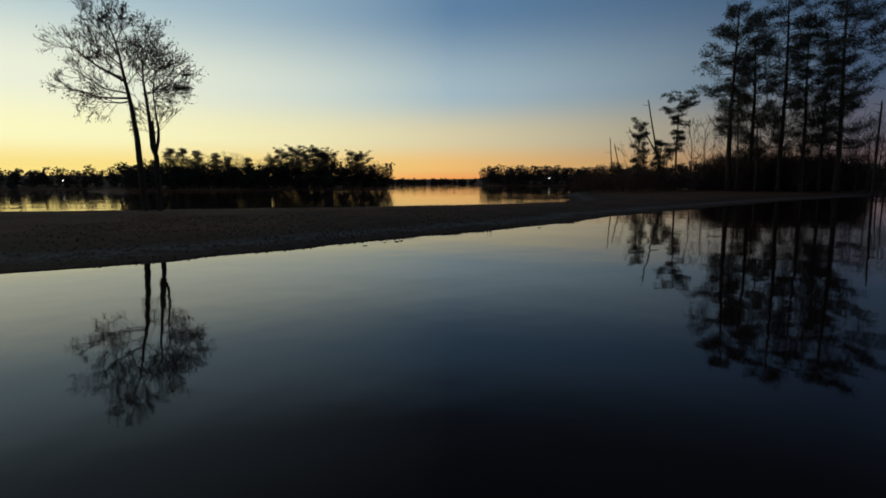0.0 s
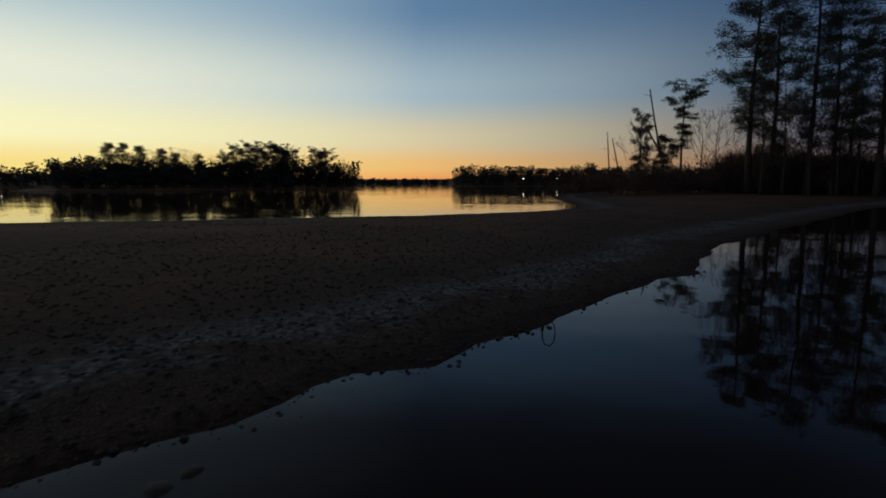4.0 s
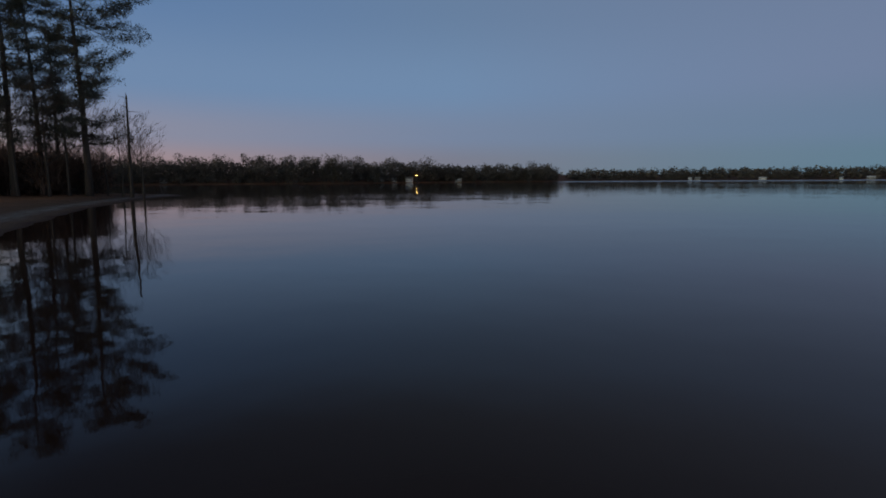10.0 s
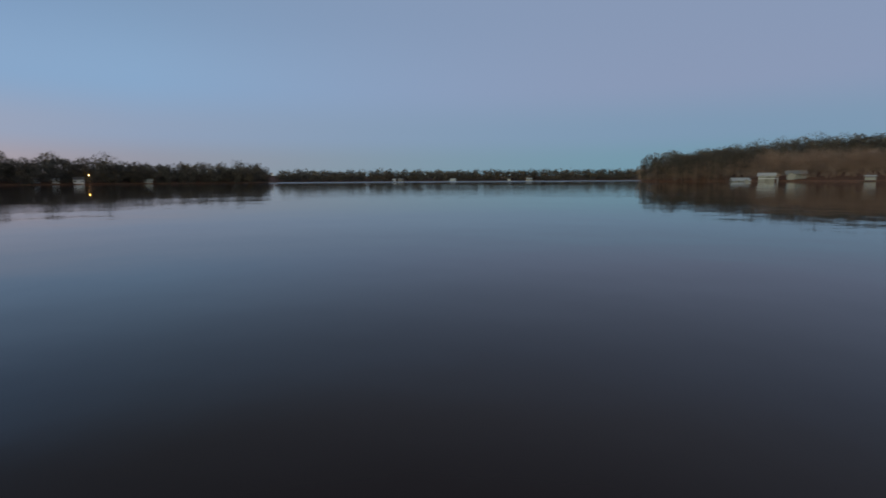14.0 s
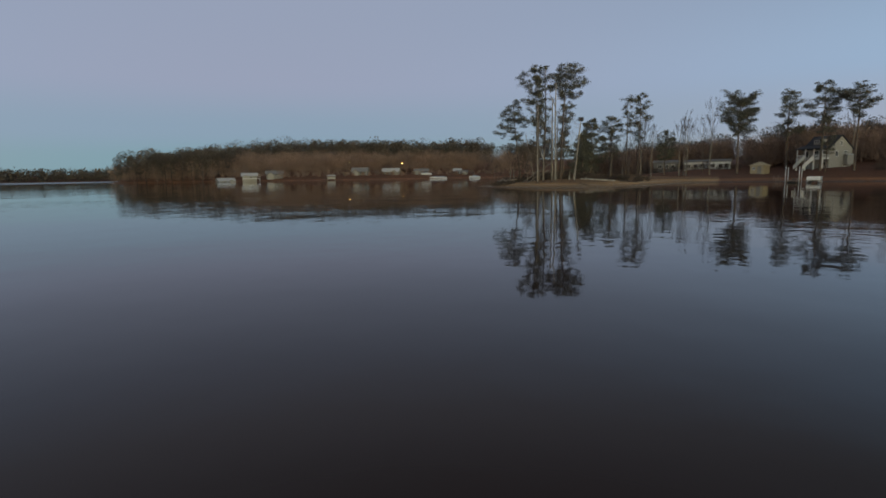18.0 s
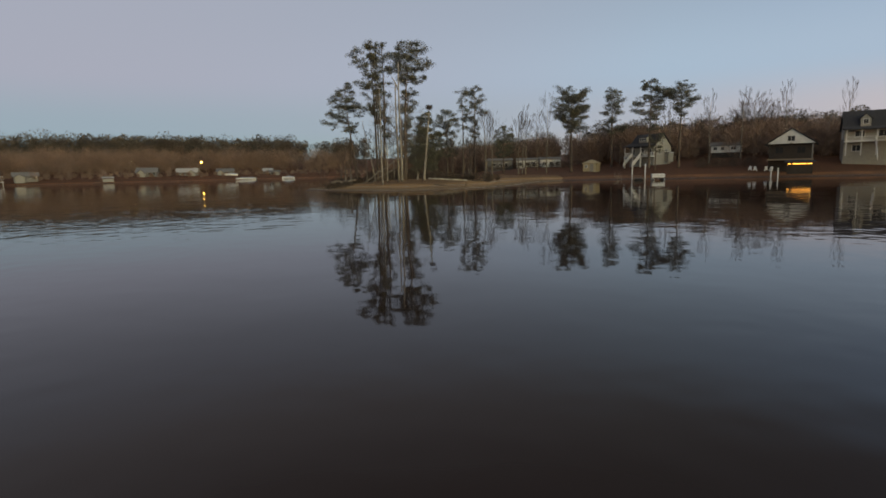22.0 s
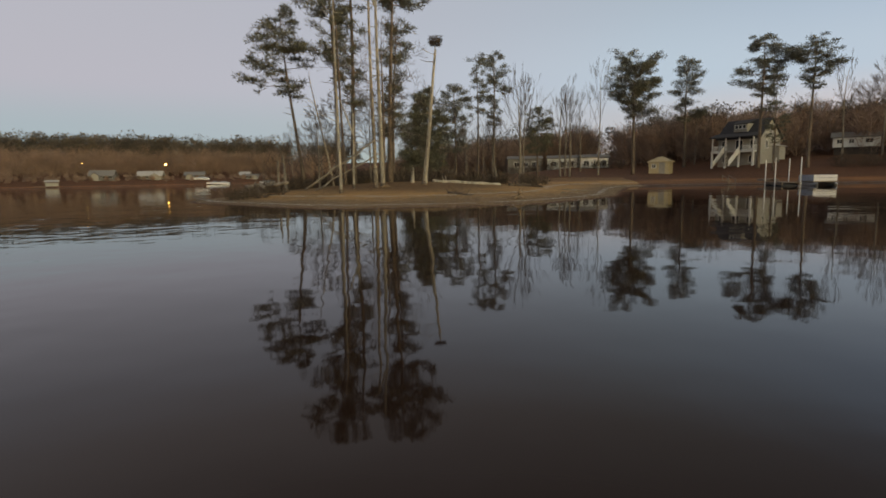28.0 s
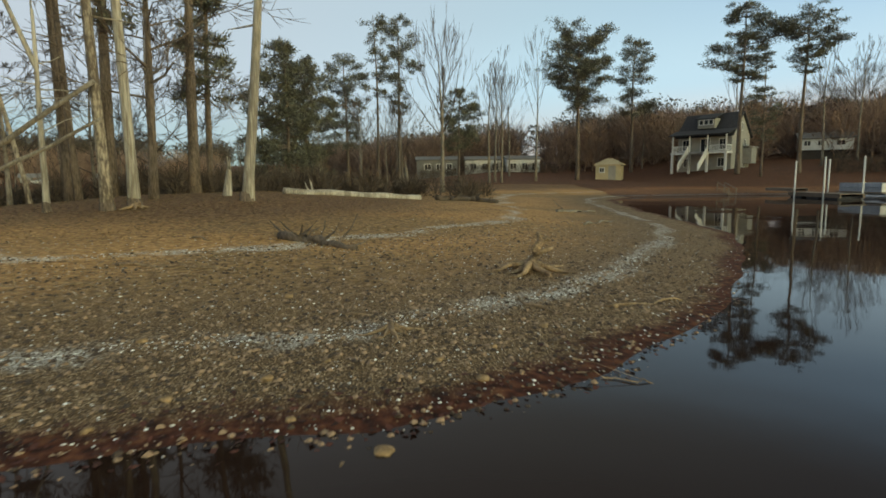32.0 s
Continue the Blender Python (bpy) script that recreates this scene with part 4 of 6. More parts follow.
# ---- the northern spit ----
def shaped_tree(seed, m, label, stems, boughs, leaves):
    """A bare tree from its own stem lines and long boughs, with withered leaves left at the twig ends."""
    rng = random.Random(seed)
    ob = thing("bare_tree", m, label, "tree")
    twigs, tips, lines = Geo(), [], []
    for pts, r0, r1 in stems:
        line = [Vector((x, .12 * math.sin(3 * z), z)) for x, z in pts]
        lines.append(line)
        g, n = Geo(), len(line) - 1
        g.tube(line, [r0 + (r1 - r0) * i / n for i in range(n + 1)], 8)
        part("trunk", g, M["bark_dark"], ob, smooth=True)
        for _ in range(10):
            u = rng.uniform(.55, 1)
            a = rng.uniform(0, 6.28)
            branch_out(twigs, rng, along(line, u), Vector((math.cos(a), math.sin(a), .7)).normalized(), rng.uniform(.5, 1.0), .02, 3, .6, .3, tips)
    for which, u, dx, dy, dz, r in boughs:
        p = along(lines[which], u)
        e = p + Vector((dx, dy, dz * .78))
        q = p.lerp(e, .5) + Vector((0, 0, -.08 * abs(dx))) + jitter(rng, .12)
        twigs.tube([p, p.lerp(q, .5) + jitter(rng, .06), q, q.lerp(e, .5) + jitter(rng, .08), e], [r, r * .8, r * .6, r * .42, r * .25], 5, False)
        tips.append(e)
        for k in range(11):
            f = .25 + .75 * (k + rng.random()) / 11
            s = p.lerp(q, f * 2) if f < .5 else q.lerp(e, f * 2 - 1)
            d = (Vector((dx, dy, dz)).normalized() + jitter(rng, .9)).normalized()
            branch_out(twigs, rng, s, d, rng.uniform(.35, .75), r * .32, 3, .6, .2, tips)
    tagged(part("branchwork", twigs, M["bark_dark"], ob), kind="stuff")
    g = Geo()
    for _ in range(leaves):
        c = rng.choice(tips) + jitter(rng, .16)
        a, s = Vector((rng.uniform(-.5, .5), rng.uniform(-.5, .5), -1)).normalized() * .075 * rng.uniform(.6, 1.4), jitter(rng, 1).normalized() * .032
        g.add([tuple(c - a), tuple(c + s), tuple(c + a), tuple(c - s)], [(0, 1, 2, 3)])
    tagged(part("foliage", g, M["leaf_dry"], ob, "sparse withered leaves"), kind="stuff")
    return ob


shaped_tree(71, spot(-17.35, 31.5, 29), "leafless tree with long boughs to one side on the bare spit",
            [([(0.05, -0.40), (0.00, 0.10), (-0.05, 1.50), (-0.14, 3.00), (-0.18, 4.20), (-0.28, 5.20), (-0.36, 6.00), (-0.48, 6.80), (-0.62, 7.60), (-0.76, 8.70), (-0.95, 9.60), (-1.20, 10.40)], .21, .03)],
            [(0, 0.59, -2.92, .3, .5, .07), (0, 0.57, -1.53, -.8, -.3, .05), (0, 0.69, -2.67, .6, 2.6, .07), (0, 0.71, -2.29, -.7, 1.6, .05), (0, 0.77, -1.91, .8, 2.6, .05), (0, 0.81, -1.27, -.9, 2.2, .045),
             (0, 0.62, -2.17, -1.5, .9, .05), (0, 0.67, 0.83, .7, 1.6, .04), (0, 0.89, -0.64, .5, 1.9, .03), (0, 0.87, 0.51, -.5, 1.5, .03), (0, 0.75, -1.01, 2.0, 1.6, .04)], 1500)
shaped_tree(72, spot(-16.7, 31.9, 29), "forked leafless tree with withered leaves on the bare spit",
            [([(0.00, -0.40), (0.00, 0.10), (-0.03, 3.20), (-0.20, 3.70), (-0.25, 5.20), (-0.34, 6.30), (-0.44, 7.40), (-0.42, 8.30), (-0.46, 9.00)], .17, .025),
             ([(-0.05, 3.40), (0.12, 4.10), (0.18, 4.80), (0.10, 5.40), (0.02, 6.80), (0.15, 7.80)], .10, .02), ([(-0.08, 3.50), (-0.06, 4.20), (-0.10, 5.20)], .06, .05)],
            [(0, 0.67, 1.20, .3, .8, .04), (0, 0.73, 1.02, -.6, 1.2, .04), (0, 0.79, 0.90, .7, 1.6, .035), (0, 0.69, 0.72, 1.0, .2, .03), (0, 0.85, 0.42, -.7, 1.6, .03), (0, 0.77, -0.54, .5, 1.6, .03),
             (1, 0.87, 1.14, .2, .1, .03), (1, 0.97, 0.90, -.4, .5, .03)], 1700)
NORTH_PINES = [
    (79, 27.2, 92, 26.5, 76, .42, [(.30, 1.4, 1.5), (.48, 3.4, 2.0), (.58, 6.0, 2.6), (.68, 5.2, 3.0), (.78, 3.4, 4.2), (.88, 3.0, 4.4), (.95, 1.6, 2.6), (1, 1.0, 1.4)]),
    (81, 28.9, 95, 22.5, 70, .40, [(.22, 1.8, 2.0), (.45, 3.0, 2.6), (.65, 3.2, 2.8), (.82, 3.6, 3.2), (.94, 2.6, 2.4), (1, .9, .9)]),
    (83, 31.2, 93, 28.5, 84, .36, [(.20, 1.6, 2.2), (.40, 2.6, 2.8), (.55, 2.4, 3.2), (.70, 3.4, 3.4), (.84, 3.8, 4.2), (.94, 2.8, 3.0), (1, 1.0, 1.0)]),
    (84, 32.9, 96, 23.5, 60, .32, [(.22, 1.8, 2.2), (.45, 2.4, 3.2), (.62, 2.2, 3.8), (.76, 2.4, 4.2), (.90, 1.6, 3.2), (1, .7, 1.2)]),
    (86, 35.4, 92, 27.5, 88, .40, [(.20, 2.8, 4.0), (.32, 2.8, 4.0), (.38, 1.0, 1.2), (.47, 1.4, 4.4), (.54, 1.4, 5.2), (.60, 2.0, 1.8), (.66, 3.8, 3.4), (.73, 4.6, 8.6), (.80, 4.4, 5.8), (.90, 3.6, 4.6), (1, 1.4, 1.6)]),
    (88, 34.2, 102, 21.0, 40, .28, [(.30, 1.8, 1.8), (.60, 2.2, 2.4), (.85, 2.4, 2.2), (1, .8, .8)]),
]
for sd, b, d, h, n, r, outline in NORTH_PINES:
    x, y = d * math.sin(radians(b)), d * math.cos(radians(b))
    pine_tree(sd, spot(x, y, 149), "tall dusk-dark pine on the northern point", "bark_dark", h=h, r=r, limbs=n, density=34, clump=1.05, profile=outline, stubs=9, group="pines on the northern point")
for sd, b, d, h in ((180, 29.4, 89, 15), (181, 31.2, 90, 14), (182, 33.0, 91, 13), (183, 27.9, 88, 12), (184, 34.2, 92, 14)):
    bare_tree(sd, spot(d * math.sin(radians(b)), d * math.cos(radians(b))), "leafless hardwood between the tall pines", "bark_dark", h=h, r=.16, first=.25, limbs=20, depth=5, up=.6, reach=.28, group="hardwoods between the northern pines")
pine_tree(91, spot(39.8, 95, 149), "lone flat-topped pine on the northern point", "bark_dark", h=16.4, r=.2, limbs=36, density=34, clump=.8, flat=True,
          profile=[(.35, 1.2, .6), (.45, 1.8, .9), (.56, 1.2, .9), (.66, .5, 1.8), (.74, .8, .9), (.82, 3.0, 2.6), (.92, 2.6, 2.8), (1, 1.6, 1.8)])
pine_tree(92, spot(32.2, 92, 149), "small one-sided pine on the northern point", "bark_dark", h=11.4, r=.15, limbs=26, density=32, clump=.7,
          profile=[(.30, .8, 1.2), (.60, .8, 1.4), (.85, .9, 1.4), (1, .5, .6)])
pine_tree(80, spot(36.6, 94, 149), "low bushy pine on the northern point", "bark_dark", h=8.4, r=.14, limbs=30, density=32, clump=.7,
          profile=[(.15, 1.6, 1.6), (.6, 1.8, 1.6), (1, .6, .6)])
dead_trunk(93, spot(37.8, 95, 149), 15.4, .2, "leaning forked dead snag on the northern point", "bark_dark", (3.0, 0), 5, fork=(.38, (3.2, .3, 5.8)), base=False)
dead_trunk(100, spot(28.8, 94, 149), 9.0, .13, "thin dead stem on the northern point", "bark_dark", (.8, 0), 3, base=False)
dead_trunk(101, spot(30.2, 93, 149), 7.8, .14, "short broken dead stem on the northern point", "bark_dark", (1.6, 0), 3, base=False)
for sd, b, d, h in ((94, 19.2, 96, 9.5), (95, 24.0, 97, 9.5), (96, 25.2, 98, 11), (97, 37.5, 92, 10), (98, 36.7, 95, 9), (90, 38.6, 88, 8.5), (89, 37.9, 90, 7.5), (78, 38.2, 95, 9)):
    bare_tree(sd, spot(d * math.sin(radians(b)), d * math.cos(radians(b))), "small leafless tree on the northern point", "bark_dark", h=h, r=.12, first=.25, limbs=14, depth=4)
dead_trunk(99, spot(54.8, 70.4), 11.6, .2, "straight dead snag with short stubs", "bark_dark", (.2, 0), 9, base=False)
woods_stuff("point_brush", strip([(27, 80), (34, 83), (40, 83)], 5, -3.5, 1.5, R1, .36), "brush", "low leafless brush at the point's edge", .6, 260, 103, brush=True, tall=(7, 12), wide=.3, low=.02)
woods_stuff("point_brush", strip([(40, 83), (50, 78), (60, 80), (70, 92)], 6, -3.5, 1.5, R1, .58), "brush", "dark leafless brush under the pines", .7, 380, 101, brush=True, tall=(7, 12), wide=.3, low=.02)
woods_stuff("point_brush", strip([(39, 84), (50, 80), (60, 80), (68, 90)], 5, -3.5, 2, R1, .46), "bark_dark", "dark thicket under the northern pines", .22, 420, 102, tall=(7, 12), wide=.4, low=.0)
# ---- wooded isle ----
isle_pine = pine_tree(120, spot(-85.1, 178.4), "dusk-dark pine on the low isle", "bark_dark", h=12.6, r=.2, crown_from=.12, spread=3.6, limbs=52, density=34, clump=1.2, group="trees on the isle")
isle_round = pine_tree(121, spot(-44.6, 192.8), "round-crowned pine on the low isle", "bark_dark", h=13.0, r=.2, crown_from=.45, spread=3.6, limbs=44, shape="round", density=38, clump=1.2, group="trees on the isle")
isle_bare = bare_tree(122, spot(-72.5, 184), "leafless hardwood on the low isle", "bark_dark", h=11.5, r=.2, first=.25, limbs=26, depth=4, reach=.32, up=.8, group="trees on the isle")
for x, y, k, which in ((-92.7, 174.6, .72, 0), (-88.5, 177, 1.0, 0), (-81.1, 180, .95, 0), (-78.5, 182, .9, 2), (-76.0, 182.5, .9, 0), (-69.5, 186, .95, 2), (-66.5, 186, .8, 0), (-62.5, 187.7, .85, 2),
                       (-59, 189, .8, 1), (-56.3, 189.4, .95, 1), (-54, 190.5, .9, 2), (-51.9, 190.7, 1.02, 1), (-48.3, 192, .92, 0), (-46.3, 193, 1.0, 1), (-42, 193, .95, 0), (-40, 194, .9, 1), (-36.2, 194.6, .9, 2),
                       (-32.9, 195.2, .92, 1), (-29.8, 195.7, .9, 1), (-24.5, 196.5, .82, 2), (-84, 184, .85, 2), (-58, 194, .85, 2), (-74, 187, .8, 0), (-52, 196, .8, 0)):
    copy_thing((isle_pine, isle_round, isle_bare)[which], pose(x, y, hz(x, y) - .1, 0, 0, x * 77 % 360) @ Matrix.Scale(k, 4))
woods_stuff("isle_brush", strip([(-103, 172), (-80, 181), (-50, 194), (-21, 202)], 3, -4, 2.4, R1, .56), "woods_green", "dark undergrowth on the low isle", .6, 300, 111, tall=(13, 17), low=.02, wide=.35)


# ---- buildings ----
def slab(geo, a, b, c, d, t):
    """A sheet with four corners and a thickness downwards."""
    vs = [Vector(q) for q in (a, b, c, d)]
    nrm = (vs[1] - vs[0]).cross(vs[3] - vs[0]).normalized() * t
    geo.add([tuple(v) for v in vs] + [tuple(v - nrm) for v in vs], [(0, 1, 2, 3), (7, 6, 5, 4), (0, 4, 5, 1), (1, 5, 6, 2), (2, 6, 7, 3), (3, 7, 4, 0)])


def window(ob, face, u, z, w, h, half, lit=False, mat="white_paint", bars=1):
    """A framed pane on a wall. face: side of the house; half: that wall's distance from the middle."""
    def at(du, dz, out):
        return {"-y": (u + du, -half - out, z + dz), "+y": (u + du, half + out, z + dz), "+x": (half + out, u + du, z + dz), "-x": (-half - out, u + du, z + dz)}[face]

    def plank(geo, du, dz, pw, ph, out, thick):
        size = (pw, thick, ph) if face in ("-y", "+y") else (thick, pw, ph)
        geo.box(at(du, dz, out), size)

    g, p = Geo(), Geo()
    t = .10
    plank(g, 0, h / 2 + t / 2, w + 2 * t, t, .03, .10)
    plank(g, 0, -h / 2 - t / 2, w + 2 * t, t, .04, .14)
    plank(g, -w / 2 - t / 2, 0, t, h, .03, .10)
    plank(g, w / 2 + t / 2, 0, t, h, .03, .10)
    for i in range(bars):
        plank(g, -w / 2 + w * (i + 1) / (bars + 1), 0, .06, h, .035, .06)
    plank(p, 0, 0, w, h, .012, .03)
    f = part("window", g, M[mat], ob)
    part("pane", p, M["window_lit" if lit else "pane"], f, "lit orange pane" if lit else "dark glass pane")


def gable_house(m, w, d, h, rise, wall, roof, label, axis="x", windows=(), over=.4, name="house", foot=1.0, trim="white_paint"):
    ob = thing(name, m, label, "house")
    g, r = Geo(), Geo()
    x, y = w / 2, d / 2
    vs = [(-x, -y, -foot), (x, -y, -foot), (x, y, -foot), (-x, y, -foot), (-x, -y, h), (x, -y, h), (x, y, h), (-x, y, h)]
    fs = [(3, 2, 1, 0)]
    if axis == "x":
        vs += [(-x, 0, h + rise), (x, 0, h + rise)]
        fs += [(0, 1, 5, 4), (2, 3, 7, 6), (1, 2, 6, 9, 5), (3, 0, 4, 8, 7)]
        k = rise / y
        for s in (-1, 1):
            e = (s * (y + over), h - over * k + .02)
            a = [(-x - over, e[0], e[1]), (x + over, e[0], e[1]), (x + over, 0, h + rise + .02), (-x - over, 0, h + rise + .02)]
            slab(r, *(a if s < 0 else a[::-1]), -.16)
    else:
        vs += [(0, -y, h + rise), (0, y, h + rise)]
        fs += [(0, 1, 5, 8, 4), (2, 3, 7, 9, 6), (1, 2, 6, 5), (3, 0, 4, 7)]
        k = rise / x
        for s in (-1, 1):
            e = (s * (x + over), h - over * k + .02)
            a = [(e[0], y + over, e[1]), (e[0], -y - over, e[1]), (0, -y - over, h + rise + .02), (0, y + over, h + rise + .02)]
            slab(r, *(a if s < 0 else a[::-1]), -.16)
    g.add(vs, fs)
    part("wall", g, M[wall], ob)
    part("roof", r, M[roof], ob)
    for face, u, z, ww, hh, *lit in windows:
        window(ob, face, u, z, ww, hh, y if face in ("-y", "+y") else x, bool(lit), trim)
    return ob


def rail(ob, x0, x1, y, z, mat="white_paint", along_y=False, y1=0.0):
    """A balustrade: two rails and upright balusters."""
    g = Geo()
    n = int(abs((y1 - y) if along_y else (x1 - x0)) / .28) + 1
    for i in range(n):
        u = (i + .5) / n
        g.box((x0, y + (y1 - y) * u, z + .5) if along_y else (x0 + (x1 - x0) * u, y, z + .5), (.05, .05, .8))
    part("balusters", g, M[mat], ob)["kind"] = "stuff"
    for zz in (.92, .12):
        g = Geo()
        if along_y:
            g.box((x0, (y + y1) / 2, z + zz), (.08, abs(y1 - y), .08))
        else:
            g.box(((x0 + x1) / 2, y, z + zz), (abs(x1 - x0), .08, .08))
        part("rail", g, M[mat], ob)


def stairs(ob, x, y0, y1, z0, z1, w, steps, mat="white_paint"):
    """A straight flight with side boards, rising from y0 to y1."""
    for s in (-1, 1):
        g = Geo()
        xs = x + s * w / 2
        g.add([(xs - .06, y0, z0 - .1), (xs + .06, y0, z0 - .1), (xs + .06, y0, z0 + .95), (xs - .06, y0, z0 + .95),
               (xs - .06, y1, z1 - .35), (xs + .06, y1, z1 - .35), (xs + .06, y1, z1 + .95), (xs - .06, y1, z1 + .95)],
              [(0, 1, 2, 3), (7, 6, 5, 4), (0, 4, 5, 1), (1, 5, 6, 2), (2, 6, 7, 3), (3, 7, 4, 0)])
        part("stair_side", g, M[mat], ob)
    for i in range(steps):
        u = (i + .5) / steps
        g = Geo()
        g.box((x, y0 + (y1 - y0) * u, z0 + (z1 - z0) * u), (w - .14, abs(y1 - y0) / steps + .03, .05))
        part("tread", g, M["deck"], ob)


def lake_house():
    """White porch house: raised deck on posts, wide front stair, dark roof with a dormer."""
    m = pose(23.1, -132.2, 2.45, 0, 0, 128.4) @ Matrix.Diagonal((.68, .68, .79, 1))
    ob = gable_house(m, 9.3, 8.6, 5.3, 3.4, "cream_siding", "roof_dark", "cream two-storey lake house with dark roof and white porch on posts", "x",
                     [("-y", -3.2, 3.9, 1.1, 1.5), ("-y", 3.2, 3.9, 1.1, 1.5), ("-y", -3.0, 1.2, 1.0, 1.2), ("-y", 3.0, 1.2, 1.0, 1.2), ("-y", .2, 3.75, 1.5, 2.0),
                      ("+x", -1.5, 3.9, .9, 1.4), ("+x", 1.8, 3.9, .9, 1.4), ("+x", 0, 6.6, .8, 1.1), ("+x", 1.8, 1.1, .9, 1.2)])
    deck_z, front = 2.75, -4.3 - 2.6
    g = Geo()
    g.box((0, -4.3 - 1.3, deck_z - .15), (9.7, 2.6, .3))
    part("porch_deck", g, M["white_paint"], ob)
    r = Geo()
    slab(r, (-5.2, front - .3, 5.2), (5.2, front - .3, 5.2), (5.2, -4.2, 6.0), (-5.2, -4.2, 6.0), -.15)
    part("porch_roof", r, M["roof_dark"], ob)
    for i in range(4):
        x = -4.6 + 9.2 * i / 3
        for zz, hh, ww in ((deck_z / 2 - .3, deck_z + .4, .36), ((deck_z + 5.25) / 2, 2.5, .2)):
            p = Geo()
            p.box((x, front + .2, zz), (ww, ww, hh))
            part("porch_post", p, M["white_paint"], ob)
    rail(ob, -4.7, -1.9, front + .15, deck_z)
    rail(ob, 1.9, 4.7, front + .15, deck_z)
    rail(ob, -4.75, 0, front + .2, deck_z, along_y=True, y1=-4.4)
    rail(ob, 4.75, 0, front + .2, deck_z, along_y=True, y1=-4.4)
    stairs(ob, 0, front - 4.0, front, -.1, deck_z, 3.4, 14)
    d, dr = Geo(), Geo()
    d.box((0, -2.5, 7.15), (3.0, 2.6, 1.5))
    slab(dr, (-1.8, -4.1, 7.75), (1.8, -4.1, 7.75), (1.8, -.6, 8.7), (-1.8, -.6, 8.7), -.12)
    dormer = part("dormer", d, M["cream_siding"], ob)
    part("dormer_roof", dr, M["roof_dark"], dormer)
    for u in (-.85, 0, .85):
        window(ob, "-y", u, 7.3, .6, .6, 3.8, bars=0)
    g = Geo()
    g.box((5.3, 2.4, 2.2), (1.6, 2.6, 2.4))
    annex = part("annex", g, M["cream_siding"], ob)
    g = Geo()
    slab(g, (4.4, .9, 3.75), (6.4, .9, 3.4), (6.4, 3.9, 3.4), (4.4, 3.9, 3.75), -.12)
    part("annex_roof", g, M["roof_metal"], annex)


def shed():
    ob = thing("garden_shed", pose(35.4, -134.8, hz(35.4, -134.8), 0, 0, 150), "tan garden shed with a low hipped roof on the lawn", "shed")
    g, r, d = Geo(), Geo(), Geo()
    g.box((0, 0, .85), (3.1, 2.6, 2.1))
    part("wall", g, M["tan_siding"], ob)
    x, y = 1.8, 1.5
    r.add([(-x, -y, 1.85), (x, -y, 1.85), (x, y, 1.85), (-x, y, 1.85), (-.4, 0, 2.65), (.4, 0, 2.65), (-x, -y, 1.75), (x, -y, 1.75), (x, y, 1.75), (-x, y, 1.75)],
          [(0, 1, 5, 4), (1, 2, 5), (2, 3, 4, 5), (3, 0, 4), (6, 7, 1, 0), (7, 8, 2, 1), (8, 9, 3, 2), (9, 6, 0, 3), (9, 8, 7, 6)])
    part("roof", r, M["tan_siding"], ob)
    d.box((.5, -1.32, .8), (.9, .06, 1.8))
    part("door", d, M["cream_siding"], ob)
    window(ob, "-y", -.75, 1.15, .5, .5, 1.3, bars=1)


def gable_cottage():
    """Cottage with a white gable over a deep dark porch, lit strip along its lower deck."""
    m = pose(1.6, -115.4, 1.65, 0, 0, 152)
    # the deep porch's shadow is put into the near-black board colour
    ob = gable_house(m, 6.6, 8.0, 4.4, 2.5, "shaded_siding", "roof_dark", "cottage with a white gable and shade painted into its deep porch", "y",
                     [("-y", -1.8, 3.0, 1.2, 1.2), ("-y", 1.6, 3.0, 1.2, 1.2)], .7, trim="shaded_siding")
    g = Geo()
    g.add([(-3.7, -5.2, 4.2), (3.7, -5.2, 4.2), (0, -5.2, 6.75), (-3.7, -4.0, 4.2), (3.7, -4.0, 4.2), (0, -4.0, 6.75)],
          [(0, 1, 2), (5, 4, 3), (0, 3, 4, 1), (1, 4, 5, 2), (2, 5, 3, 0)])
    gable = part("gable", g, M["white_paint"], ob, "white boarded gable")
    r = Geo()
    for s in (-1, 1):
        a = [(s * 4.1, -3.9, 4.0), (s * 4.1, -5.5, 4.0), (0, -5.5, 6.85), (0, -3.9, 6.85)]
        slab(r, *(a if s < 0 else a[::-1]), -.14)
    part("gable_roof", r, M["roof_dark"], ob)
    window(ob, "-y", 0, 5.1, 1.1, .9, 5.2)
    f = Geo()
    f.box((0, -5.3, 1.35), (7.0, 2.6, .25))
    part("porch_floor", f, M["deck"], ob)
    for x in (-3.3, 0, 3.3):
        p = Geo()
        p.box((x, -5.6 + .3, 1.8), (.2, .2, 5.0))
        part("porch_post", p, M["shaded_siding"] if x < 1 else M["grey_siding"], ob)
    rail(ob, -3.3, 3.3, -6.5, 1.5, "shaded_siding")


def lit_boathouse():
    ob = thing("boathouse", pose(6.4, -102.6, .9, 0, 0, 152), "low dark boathouse with a row of glowing orange lights", "boathouse")
    g, r = Geo(), Geo()
    # wall hardly seen at dusk; its shade is put into the colour
    g.box((0, 0, .35), (3.6, 1.6, 1.5))
    part("wall", g, M["shaded_siding"], ob)
    slab(r, (-2.2, -1.2, 1.55), (2.2, -1.2, 1.55), (2.2, 1.2, 1.75), (-2.2, 1.2, 1.75), -.1)
    part("roof", r, M["roof_dark"], ob)
    for i, w in enumerate((.35, .9, 1.0, .6)):
        p = Geo()
        p.box((-1.5 + i * .95, -1.0, 1.3), (w, .06, .11))
        part("light", p, M["window_lit"], ob, "glowing orange light strip")


